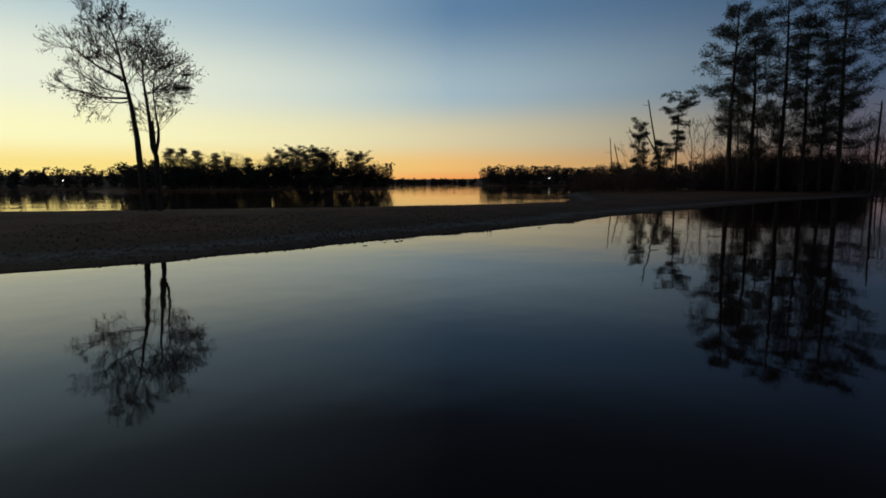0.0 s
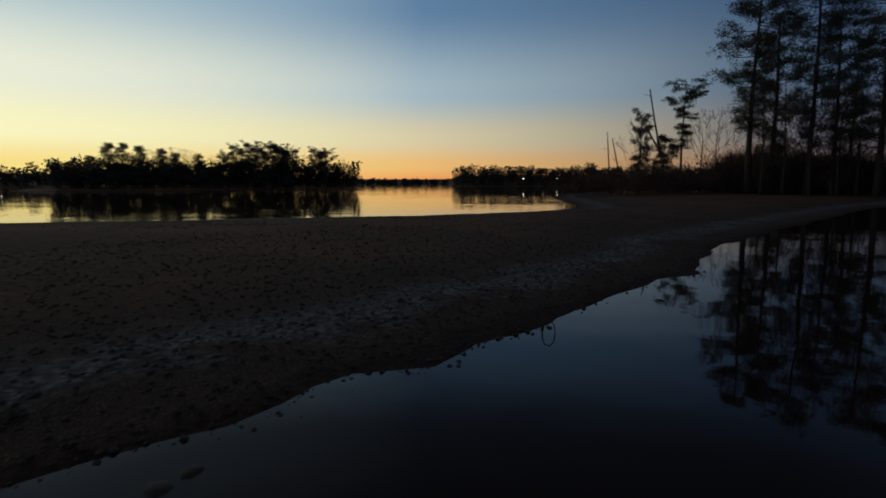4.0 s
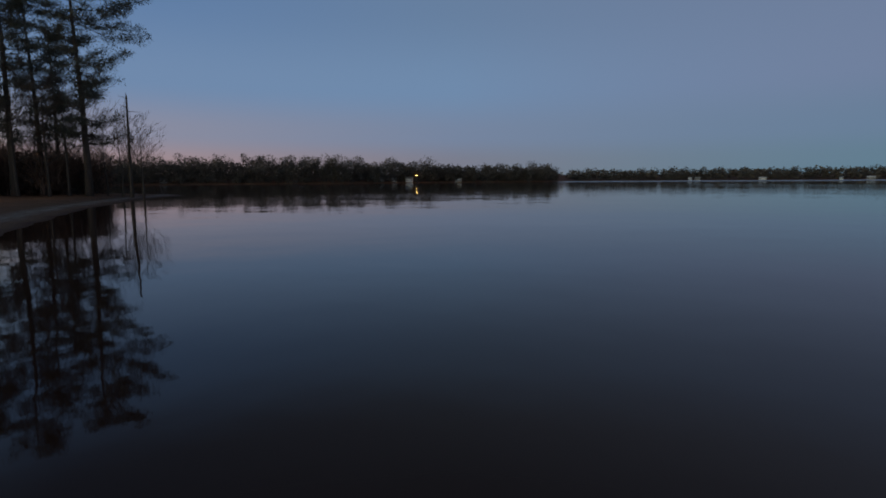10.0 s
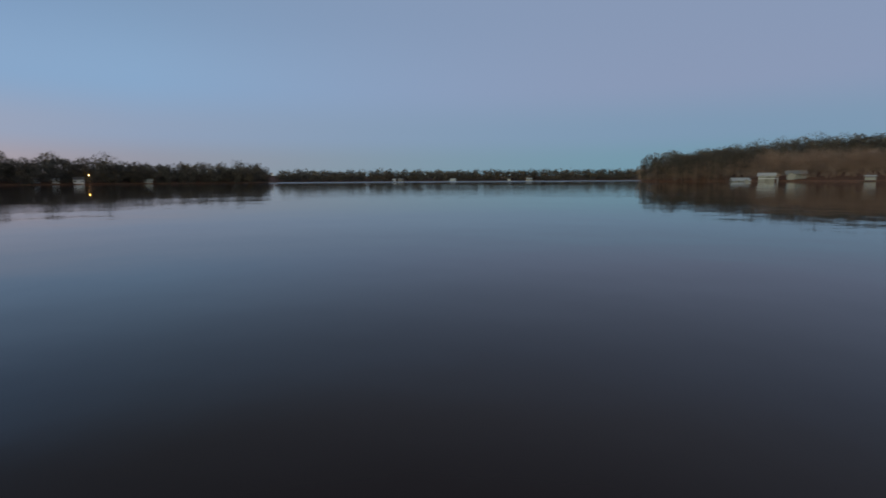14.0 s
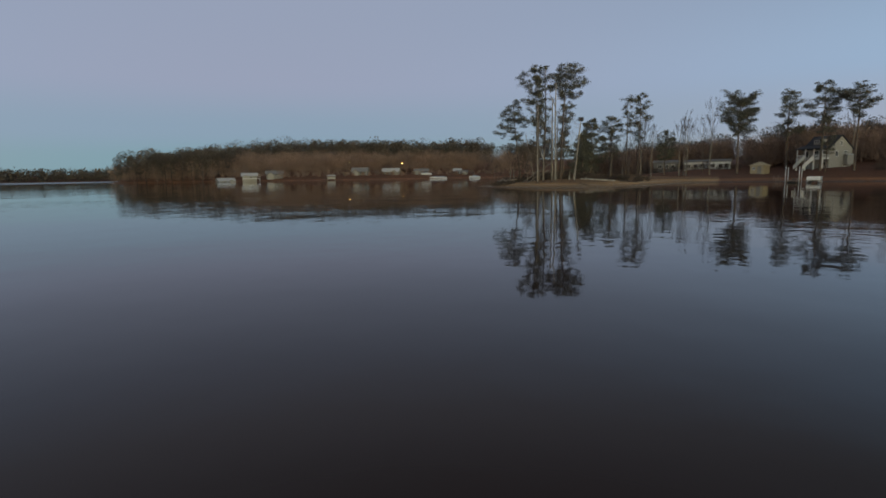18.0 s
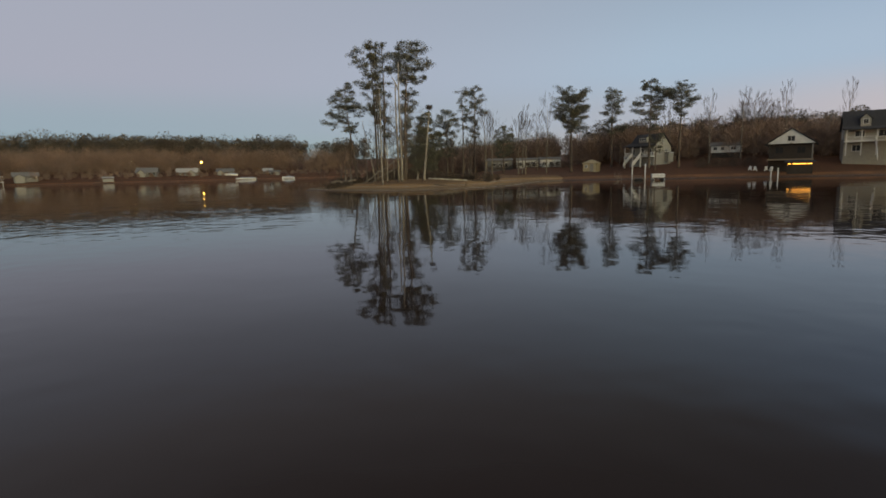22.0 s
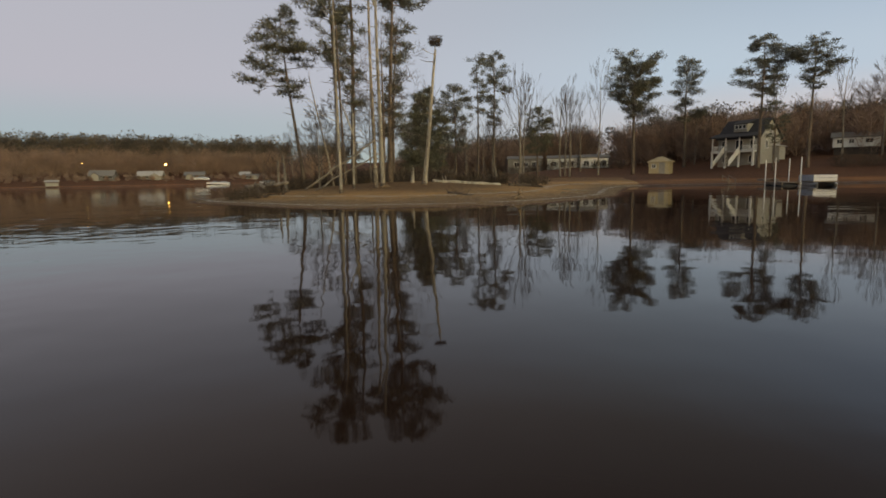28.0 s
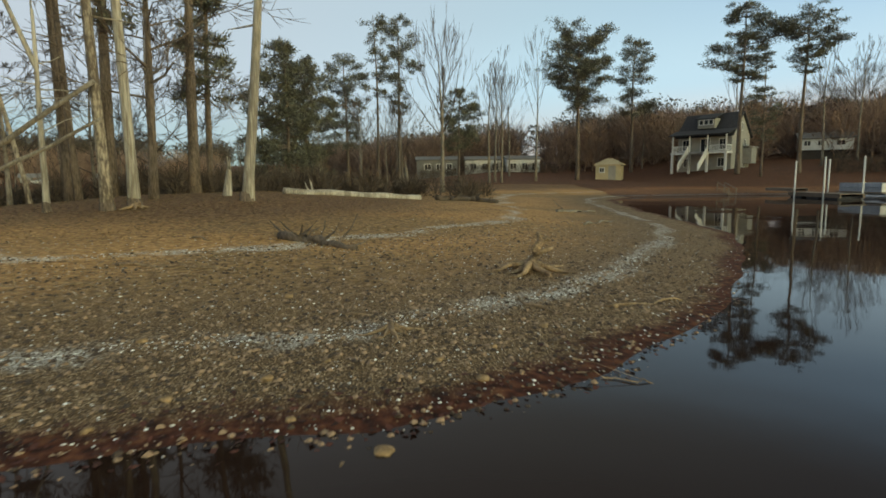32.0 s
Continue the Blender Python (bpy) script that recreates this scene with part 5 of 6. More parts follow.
def white_house():
    """Big white house with a long dark roof, front dormer and a splayed front stair."""
    m = pose(-16.6, -120.0, 3.9, 0, 0, 155) @ Matrix.Scale(.8, 4)
    ob = gable_house(m, 15, 8, 6.0, 4.2, "cream_siding", "roof_dark", "white lake house with long dark roof, dormer and front stair", "x",
                     [("-y", -4.5, 4.6, 1.8, 1.4), ("-y", 0, 4.6, 1.8, 1.4), ("-y", 4.5, 4.6, 1.8, 1.4), ("-y", -5, 1.3, 1.6, 1.4), ("-y", 5, 1.3, 1.6, 1.4), ("-x", 0, 4.4, 1, 1.4)], foot=3.6)
    for u in (-3.5, 3.5):
        d, r = Geo(), Geo()
        d.add([(u - 1, -3.9, 6.3), (u + 1, -3.9, 6.3), (u + 1, -3.9, 8.2), (u - 1, -3.9, 8.2), (u, -3.9, 9.2), (u - 1, -.5, 8.2), (u + 1, -.5, 8.2), (u, -.5, 9.2), (u - 1, -.5, 6.3), (u + 1, -.5, 6.3)],
              [(0, 1, 2, 4, 3), (1, 9, 6, 2), (8, 0, 3, 5), (3, 4, 7, 5), (4, 2, 6, 7)])
        dm = part("dormer", d, M["cream_siding"], ob)
        for s in (-1, 1):
            a = [(u + s * 1.25, -.4, 8.0), (u + s * 1.25, -4.15, 8.0), (u, -4.15, 9.3), (u, -.4, 9.3)]
            slab(r, *(a if s < 0 else a[::-1]), -.1)
        part("dormer_roof", r, M["roof_dark"], dm)
        window(ob, "-y", u, 7.5, .9, 1.1, 3.9)
    g, r = Geo(), Geo()
    g.box((0, -5.2, 2.85), (15.2, 2.4, .3))
    part("porch_deck", g, M["white_paint"], ob)
    slab(r, (-7.8, -6.7, 5.5), (7.8, -6.7, 5.5), (7.8, -3.9, 6.2), (-7.8, -3.9, 6.2), -.15)
    part("porch_roof", r, M["roof_dark"], ob)
    for i in range(6):
        p = Geo()
        p.box((-7.2 + 14.4 * i / 5, -6.2, 2.6), (.22, .22, 6.2))
        part("porch_post", p, M["white_paint"], ob)
    rail(ob, -7.3, -1.8, -6.3, 3.0)
    rail(ob, 1.8, 7.3, -6.3, 3.0)
    stairs(ob, 0, -11.6, -6.4, -1.6, 3.0, 3.4, 18)


lake_house()
shed()
gable_cottage()
lit_boathouse()
white_house()
low_house = gable_house(pose(5.4, -136.0, 5.1, 0, 0, 150), 6.0, 3.0, 1.5, .7, "white_paint", "roof_grey", "low white house with a grey roof on the rise", "x",
                        [("-y", -2.1, .85, .7, .6), ("-y", -.6, .85, .6, .6), ("-y", 1.6, .85, .9, .6)], .3, "house", .05)
# added block, shade-dark in colour; nothing below the house is seen
basement = Geo()
basement.box((0, .1, -2.0), (5.6, 2.6, 3.9))
part("basement", basement, M["shaded_siding"], low_house, "dark boarded basement")
for x, y, w, wall, rz in ((56.5, -151.5, 6.5, "grey_siding", 178), (49.3, -152, 5.6, "white_paint", 176), (43.6, -150.5, 5.2, "white_paint", 182)):
    gable_house(pose(x, y, 2.3, 0, 0, rz), w, 3.6, 2.35, .5, wall, "roof_grey", "white single-wide mobile home among bare trees", "x",
                [("-y", -1.6, 1.35, .9, .8), ("-y", .2, 1.35, .8, .8), ("-y", 1.7, 1.3, .7, 1.0)], .2, "mobile_home", 1.0)

# ---- houses on the headland ----
HEADLAND = [
    (300.6, -222.2, 2.0, 11, 7, 2.6, 1.5, "cream_siding", "roof_metal", "white low house with a pale roof on the headland"),
    (291.8, -232.4, 3.0, 10, 8, 5.2, 1.6, "cream_siding", "roof_metal", "cream two-storey house with a wide deck on the headland"),
    (287.5, -248.6, 3.2, 12, 7, 3.4, 1.8, "grey_siding", "roof_grey", "grey house half hidden by bare trees"),
    (247.2, -283.0, 3.8, 12, 8, 3.2, 2.3, "grey_siding", "roof_grey", "grey lakeside house under bare trees"),
    (233.1, -297.7, 4.0, 13, 8, 2.8, 2.0, "cream_siding", "roof_metal", "white lakeside house with a pale roof"),
    (218.2, -312.0, 3.7, 11, 8, 2.8, 1.6, "grey_siding", "roof_grey", "low grey-green house by the cove"),
    (202.8, -336.3, 3.4, 6, 6, 2.4, 1.5, "cream_siding", "roof_metal", "small white house by the cove"),
    (196.5, -330.0, 2.6, 9, 6, 2.0, .8, "grey_siding", "roof_grey", "long low boathouse by the cove"),
]
rh = random.Random(31)
for x, y, z, w, d, h, rise, wall, roof, label in HEADLAND:
    turn = math.degrees(math.atan2(46 - x, 12 - y)) + rh.uniform(-18, 18)
    spots = [u for u in np.linspace(-w * .4 + 1.2, w * .4 - 1.2, 4) if rh.random() < .75]
    home = gable_house(pose(x, y, hz(x, y), 0, 0, 180 - turn), w * .8, d * .8, h * .72, rise * .95, wall, roof, label, "x",
                       [("-y", u, h * .72 - 1.0, rh.uniform(.8, 1.6), rh.uniform(.7, .95)) for u in spots], .7, "house", 1.0)
    wing, cap = Geo(), Geo()
    u, ww, top, face = rh.choice((-1, 1)) * w * .2, w * .15, h * .6, -d * .4
    wing.add([(u - ww, face - 1.6, -1), (u + ww, face - 1.6, -1), (u + ww, face, -1), (u - ww, face, -1), (u - ww, face - 1.6, top), (u + ww, face - 1.6, top),
              (u + ww, face, top), (u - ww, face, top), (u, face - 1.6, top + rise * .6), (u, face, top + rise * .6)],
             [(0, 1, 5, 8, 4), (1, 2, 6, 5), (3, 0, 4, 7), (2, 3, 7, 9, 6)])
    porch = part("porch", wing, M["cream_siding"], home, "pale gabled porch")
    for s in (-1, 1):
        a = [(u + s * (ww + .4), -.3, top - .3), (u + s * (ww + .4), face - 2.0, top - .3), (u, face - 2.0, top + rise * .65), (u, -.3, top + rise * .65)]
        slab(cap, *(a if s < 0 else a[::-1]), -.12)
    part("porch_roof", cap, M[roof], porch)
for x, y, z in ((288.5, -230.5, hz(288.5, -230.5)),):
    ob = thing("deck", pose(x, y, z, 0, 0, 45), "white-railed wooden deck in front of the cream house", "deck")
    g = Geo()
    g.box((0, 0, 2.3), (10, 3, .3))
    part("deck_floor", g, M["white_paint"], ob)
    for u in (-4.6, -1.6, 1.6, 4.6):
        p = Geo()
        p.box((u, -1.2, .6), (.25, .25, 4.2))
        part("post", p, M["white_paint"], ob)
    for zz in (3.4, 4.9):
        p = Geo()
        p.box((0, -1.3, zz), (10, .12, .18))
        part("rail", p, M["white_paint"], ob)


def boat(m, k, label, cover=True):
    """A small motor boat: moulded hull, deck or tarp cover, outboard engine."""
    ob = thing("motor_boat", m @ Matrix.Scale(k, 4), label, "boat")
    g = Geo()
    rows = []
    for i in range(9):
        u = i / 8
        w = .95 * (1 - max(0, (u - .45) / .55) ** 2.2) + .03
        rows.append([(u * 5.4 - 2.7, s * w * q, z + .25 * u * u) for s, q, z in ((-1, 1, .55), (-1, .8, .05), (0, 0, -.2), (1, .8, .05), (1, 1, .55))])
    for r in rows:
        g.v.extend(r)
    for i in range(8):
        for j in range(4):
            g.f.append((i * 5 + j, i * 5 + j + 1, i * 5 + j + 6, i * 5 + j + 5))
    g.f.append((0, 1, 2, 3, 4))
    g.n = len(g.v)
    part("hull", g, M["plastic"], ob, "white moulded hull")
    c = Geo()
    for i, r in enumerate(rows):
        a, b = Vector(r[0]), Vector(r[4])
        hump = .55 * math.sin(math.pi * min(1, i / 8 + .12))
        c.v.extend([tuple(a), tuple(a.lerp(b, .25) + Vector((0, 0, hump * .8))), tuple(a.lerp(b, .5) + Vector((0, 0, hump))), tuple(a.lerp(b, .75) + Vector((0, 0, hump * .8))), tuple(b)])
    for i in range(8):
        for j in range(4):
            c.f.append((i * 5 + j, i * 5 + j + 1, i * 5 + j + 6, i * 5 + j + 5))
    c.n = len(c.v)
    part("cover", c, M["tarp"], ob, "pale grey fitted cover", True)
    e = Geo()
    e.box((-2.95, 0, .75), (.35, .4, .55), taper=.8)
    e.box((-2.95, 0, .2), (.18, .14, .8))
    part("outboard_engine", e, M["roof_dark"], ob)
    return ob


def pontoon(m):
    ob = thing("pontoon_boat", m, "pontoon boat under a pale cover at the dock", "boat")
    for s in (-.95, .95):
        g = Geo()
        g.tube([(-3.2, s, .12), (2.6, s, .12), (3.1, s, .2), (3.4, s, .32)], [.30, .30, .22, .06], 10)
        part("float", g, M["metal"], ob, smooth=True)
    g = Geo()
    g.box((0, 0, .48), (6.2, 2.5, .12))
    part("deck", g, M["deck"], ob)
    for s in (-1.15, 1.15):
        g = Geo()
        g.box((0, s, .9), (5.6, .06, .7))
        part("side_panel", g, M["tarp"], ob)
    for s in (-2.8, 2.8):
        g = Geo()
        g.box((s, 0, .88), (.06, 2.3, .7))
        part("end_panel", g, M["plastic"], ob, "white end panel")
    c = Geo()
    nx, ny = 9, 7
    for i in range(nx):
        for j in range(ny):
            u, v = i / (nx - 1) * 2 - 1, j / (ny - 1) * 2 - 1
            c.v.append((u * 3.0, v * 1.27, .92 + .30 * (1 - u ** 6) * (1 - v * v) + .03 * math.sin(9 * u + 3 * v)))
    for i in range(nx - 1):
        for j in range(ny - 1):
            k = i * ny + j
            c.f.append((k, k + ny, k + ny + 1, k + 1))
    c.n = len(c.v)
    part("cover", c, M["tarp"], ob, "pale blue-grey tarpaulin", True)
    g = Geo()
    g.box((-3.3, 0, .7), (.4, .45, .7), taper=.8)
    part("outboard_engine", g, M["roof_dark"], ob)


def dock():
    ob = thing("floating_dock", pose(32.6, -101.9, 0, 0, 0, 78), "low dark floating dock with tall white mooring poles", "dock")
    for i in range(19):
        g = Geo()
        g.box((-3.5 + i * .36, 0, .36), (.34, 1.7, .05))
        part("plank", g, M["deck"], ob)
    for y in (-.7, .7):
        g = Geo()
        g.box((-.3, y, .22), (6.8, .12, .22))
        part("beam", g, M["deck"], ob)
    for x in (-2.6, -.3, 2.0):
        g = Geo()
        g.box((x, 0, .04), (1.6, 1.4, .3))
        part("float", g, M["roof_dark"], ob)
    for x, y, h in ((-2.12, -1.05, 2.55), (1.76, -1.05, 2.7), (-1.78, 1.05, 2.65), (2.34, 1.02, 2.7)):
        g = Geo()
        g.tube([(x, y, -1.5), (x, y, h)], [.055, .055], 10)
        p = part("mooring_pole", g, M["white_paint"], ob, smooth=True)
        c = Geo()
        c.tube([(x, y, h), (x, y, h + .05), (x, y, h + .14)], [.068, .068, .02], 10)
        part("cap", c, M["white_paint"], p)
    for s in (-.5, .5):
        g = Geo()
        g.box((-5.8, s, .5), (4.6, .1, .18))
        part("gangway_beam", g, M["deck"], ob)
    for i in range(12):
        g = Geo()
        g.box((-7.9 + i * .38, 0, .62), (.34, 1.1, .05))
        part("plank", g, M["deck"], ob)


def steps_down():
    ob = thing("wooden_steps", pose(34.3, -111.6, hz(34.3, -111.6), 0, 0, 195) @ Matrix.Scale(.6, 4), "weathered wooden steps and landing down the bank", "steps")
    for i in range(6):
        g = Geo()
        g.box((0, -i * .34, .75 - i * .18), (1.3, .36, .06))
        part("tread", g, M["deck"], ob)
    for s in (-.68, .68):
        for y, z in ((.2, 1.1), (-1.9, .2)):
            g = Geo()
            g.box((s, y, z), (.1, .1, 1.3))
            part("post", g, M["deck"], ob)
        g = Geo()
        g.add([(s - .04, .2, 1.6), (s + .04, .2, 1.6), (s + .04, -1.9, .7), (s - .04, -1.9, .7), (s - .04, .2, 1.72), (s + .04, .2, 1.72), (s + .04, -1.9, .82), (s - .04, -1.9, .82)],
              [(0, 1, 2, 3), (7, 6, 5, 4), (0, 4, 5, 1), (1, 5, 6, 2), (2, 6, 7, 3), (3, 7, 4, 0)])
        part("handrail", g, M["deck"], ob)


def lawn_chair():
    ob = thing("lawn_chair", pose(9.4, -114.2, hz(9.4, -114.2), 0, 0, 150), "white slatted lawn chair facing the lake", "chair", "lawn chairs facing the lake")
    for i in range(5):
        g = Geo()
        g.add([(-.26 + i * .115, .28, .3), (-.16 + i * .115, .28, .3), (-.16 + i * .115, .5, 1.15), (-.26 + i * .115, .5, 1.15),
               (-.26 + i * .115, .31, .3), (-.16 + i * .115, .31, .3), (-.16 + i * .115, .53, 1.15), (-.26 + i * .115, .53, 1.15)],
              [(0, 1, 2, 3), (7, 6, 5, 4), (0, 4, 5, 1), (1, 5, 6, 2), (2, 6, 7, 3), (3, 7, 4, 0)])
        part("back_slat", g, M["plastic"], ob)
        g = Geo()
        g.box((0, -.3 + i * .13, .38 - i * .02), (.56, .11, .03))
        part("seat_slat", g, M["plastic"], ob)
    for s in (-.34, .34):
        g = Geo()
        g.box((s, -.05, .6), (.13, .75, .03))
        part("armrest", g, M["plastic"], ob)
        for y in (-.36, .3):
            g = Geo()
            g.box((s, y, .3), (.06, .09, .6))
            part("leg", g, M["plastic"], ob)
    return ob


dock()
pontoon(pose(29.6, -101.2, 0, 0, 0, 78) @ Matrix.Scale(.84, 4))
steps_down()
for x, y, h in ((11.9, -100.4, 1.7), (11.0, -100.0, 1.5)):
    ob = thing("mooring_post", pose(x, y, 0), "short white mooring post in the shallows", "post", "white posts by the boathouse")
    g = Geo()
    g.tube([(0, 0, -1.5), (0, 0, h)], [.09, .09], 10)
    part("post", g, M["white_paint"], ob, smooth=True)
    g = Geo()
    g.tube([(0, 0, h), (0, 0, h + .04), (0, 0, h + .12)], [.10, .10, .02], 10)
    part("cap", g, M["white_paint"], ob)
chair = lawn_chair()
chair.matrix_basis = chair.matrix_basis @ Matrix.Scale(.75, 4)
for x, y, rz in ((8.6, -113.9, 165), (6.9, -113.2, 170), (6.2, -112.9, 150)):
    copy_thing(chair, pose(x, y, hz(x, y), 0, 0, rz))
for x, y, k, rz in ((200.7, -306.0, 1.3, 20), (204.5, -304.0, 1.2, 35), (182.7, -317.8, 1.5, 60), (213.5, -309.0, 1.4, 40)):
    boat(pose(x, y, max(.1, hz(x, y)), 0, 0, rz), k, "white covered boat drawn up by the cove")


def boat_lift(x, y, rz):
    ob = thing("boat_lift", pose(x, y, 0, 0, 0, rz), "small roofed boat lift standing in the shallows", "boat lift")
    r = Geo()
    slab(r, (-2.6, -1.6, 2.6), (2.6, -1.6, 2.6), (2.6, 0, 3.2), (-2.6, 0, 3.2), -.1)
    slab(r, (2.6, 1.6, 2.6), (-2.6, 1.6, 2.6), (-2.6, 0, 3.2), (2.6, 0, 3.2), -.1)
    part("roof", r, M["roof_metal"], ob)
    g = Geo()
    g.box((0, 0, 1.5), (4.6, 2.0, 1.6))
    part("hull_cover", g, M["cream_siding"], ob)
    for a in (-2.3, 2.3):
        for b in (-1.4, 1.4):
            p = Geo()
            p.tube([(a, b, -1.5), (a, b, 2.65)], [.09, .09], 6)
            part("post", p, M["deck"], ob)
    g = Geo()
    g.box((4.2, -.4, .7), (3.8, 1.2, .15))
    part("walkway", g, M["deck"], ob)


boat_lift(249.1, -255.0, 40)


def yard_lamp(x, y, top, warm, label, size=.35):
    z = max(0, hz(x, y))
    ob = thing("street_lamp", pose(x, y, z), label, "lamp", "lit lamps on the lake shore")
    h = top - z
    g = Geo()
    g.tube([(0, 0, -.5), (0, 0, h)], [.09, .06], 6)
    part("pole", g, M["deck"], ob)
    g = Geo()
    g.tube([(0, 0, h - .1), (0, -.3, h + .1), (0, -.6, h + .1)], [.04, .04, .04], 5)
    part("arm", g, M["metal"], ob)
    g = Geo()
    n, m = 8, 5
    for i in range(m + 1):
        for j in range(n):
            a, b = math.pi * i / m, 2 * math.pi * j / n
            g.v.append((size * math.sin(a) * math.cos(b), -.6 + size * math.sin(a) * math.sin(b), h + size * .75 * math.cos(a)))
    for i in range(m):
        for j in range(n):
            g.f.append((i * n + j, i * n + (j + 1) % n, (i + 1) * n + (j + 1) % n, (i + 1) * n + j))
    g.n = len(g.v)
    part("globe", g, M["lamp_warm" if warm else "lamp_white"], ob, "glowing lamp globe")


yard_lamp(248.1, -271.5, 10.9, True, "small orange yard lamp on a pole", .14)
yard_lamp(221.2, -291.2, 10.2, True, "bright orange yard lamp on a pole by the cove", .27)
for x, y, top, warm, s in ((394.2, 333.6, 13.5, False, .3), (421.9, 296.0, 10.2, False, .25), (428.6, 285.7, 9.7, False, .25), (456.6, 257.2, 10.3, True, .26), (496.8, 190.0, 7.0, True, .30),
                           (76.0, 402.9, 5.4, False, .32), (101.6, 407.5, 5.3, False, .22), (-223.2, 319.8, 5.1, False, .22), (-89.2, 184.6, 3.5, False, .08)):
    yard_lamp(x, y, top, warm, "lit lamp on a pole at the far shore", s)
FAR_HOUSES = [(361, 356.2, 7, 3.5), (439.1, 278, 8, 4), (496, 196.5, 9, 4), (526, 156, 8, 2.6), (482, 219.3, 7, 3), (487, 208.2, 6, 3), (1016, -132.2, 12, 4), (1010, -228.7, 14, 3.6),
              (990, -331.9, 7, 3.4), (982, -367.7, 14, 4), (1018, 93.4, 7, 3), (1012, -120, 8, 3.6)]
for i, (x, y, w, h) in enumerate(FAR_HOUSES):
    turn = math.degrees(math.atan2(5 - x, 15 - y))
    gable_house(pose(x, y, max(.6, hz(x, y)), 0, 0, 180 - turn), w * .75, 6, h * .75, h * .45, "white_paint" if i % 3 else "cream_siding", "roof_metal" if i % 2 else "roof_grey",
                "small pale house on the far shore", "x", [("-y", u, h * .4, 1.2, 1.0) for u in (-w / 4, w / 4)], .4, "house", 2.0)


# ---- fallen timber, stumps and stones on the point ----
def fallen_log(seed, a, b, r0, r1, label, mat="deadwood", bend=.12, stubs=3, name="fallen_log"):
    rng = random.Random(seed)
    ob = thing(name, Matrix.Translation(a), label, "log")
    g = Geo()
    d = Vector(b) - Vector(a)
    pts = [d * (i / 7) + (jitter(rng, bend) if 0 < i < 7 else Vector()) for i in range(8)]
    g.tube(pts, [(r0 + (r1 - r0) * i / 7) * rng.uniform(.88, 1.12) for i in range(8)], 10)
    part("trunk", g, M[mat], ob, smooth=True)
    for _ in range(stubs):
        p = along(pts, rng.uniform(.1, .95))
        s = Geo()
        e = Vector((rng.uniform(-1, 1), rng.uniform(-1, 1), rng.uniform(.1, 1))).normalized() * rng.uniform(.2, .7)
        s.tube([p, p + e * .6 + jitter(rng, .05), p + e], [r0 * .35, r0 * .2, .01], 5)
        part("broken_branch", s, M[mat], ob)
    return ob


def ground_log(seed, x0, y0, x1, y1, r0, r1, label, mat="deadwood", stubs=3, lift=.6):
    return fallen_log(seed, (x0, y0, hz(x0, y0) + r0 * lift), (x1, y1, hz(x1, y1) + r1 * lift), r0, r1, label, mat, .05, stubs)


def root_stump(seed, x, y, k, label, tall=.5, roots=7):
    """A bleached stump with spreading, twisted roots."""
    rng = random.Random(seed)
    ob = thing("stump", pose(x, y, hz(x, y)) @ Matrix.Scale(k, 4), label, "stump")
    g = Geo()
    g.tube([(.12, 0, -.05), (.06, 0, .10), (-.02, .02, .22), (-.06, .02, tall * .7), (-.14, .03, tall), (-.10, .0, tall + .14)], [.13, .11, .075, .07, .06, .02], 9)
    part("stem", g, M["rootwood"], ob, smooth=True)
    if tall > .3:
        for line in ([(-.05, .02, tall * .6), (-.22, .06, tall * .72), (-.34, .02, tall * .78)], [(-.12, .03, tall * .9), (-.24, -.04, tall * 1.05), (-.30, -.02, tall * 1.0)],
                     [(.05, 0, .12), (.30, .05, .16), (.52, .02, .06), (.72, -.04, .02)]):
            g = Geo()
            g.tube([Vector(q) for q in line], [.055, .038, .02, .012][:len(line)], 7)
            part("snapped_root", g, M["rootwood"], ob, smooth=True)
    for i in range(roots):
        a = 6.28 * i / roots + rng.uniform(-.3, .3)
        ln = rng.uniform(.45, .95)
        pts = [Vector((math.cos(a + .25 * math.sin(3 * u)) * ln * u, math.sin(a + .25 * math.sin(3 * u)) * ln * u, .16 * (1 - u) ** 2 + .03 * rng.random())) for u in (0, .25, .5, .75, 1)]
        g = Geo()
        g.tube(pts, [.075, .055, .042, .028, .008], 6)
        part("root", g, M["rootwood"], ob, smooth=True)
    return ob


def rock(seed, x, y, r, label, mat, flat=.6):
    rng = random.Random(seed)
    bm = bmesh.new()
    bmesh.ops.create_icosphere(bm, subdivisions=2, radius=r)
    off = rng.uniform(0, 50)
    for v in bm.verts:
        v.co *= 1 + .35 * noise.noise(v.co * (1.3 / r) + Vector((off, 0, 0)))
        v.co.z *= flat
    me = bpy.data.meshes.new("stone")
    bm.to_mesh(me)
    bm.free()
    me.materials.append(mat)
    me.polygons.foreach_set("use_smooth", [True] * len(me.polygons))
    ob = new("stone", me)
    ob.matrix_basis = pose(x, y, max(hz(x, y), -.06) + r * flat * .35, 0, 0, rng.uniform(0, 360))
    return tagged(ob, label, "stone")


ground_log(201, 67.0, -88.2, 61.4, -91.6, .17, .15, "long pale barkless log lying on the point")
ground_log(202, 64.1, -76.1, 63.1, -75.3, .085, .06, "short broken log on the gravel", "bark", 4)
ground_log(203, 64.6, -76.3, 63.9, -75.9, .10, .06, "gnarled brown driftwood chunk on the gravel", "bark", 7)
for i, (x, y) in enumerate(((60.6, -92.2), (59.9, -92.5), (59.2, -92.9), (58.6, -92.4))):
    ground_log(210 + i, x, y, x - 1.0, y + .3 * (i - 1.5), .17, .10, "dark broken driftwood in a heap", "bark_dark", 4)
fallen_log(220, (75.3, -80.4, .75), (70.2, -81.0, 4.2), .085, .06, "long dead trunk leaning into the pines", "bark_grey", .1, 5, "leaning_log")
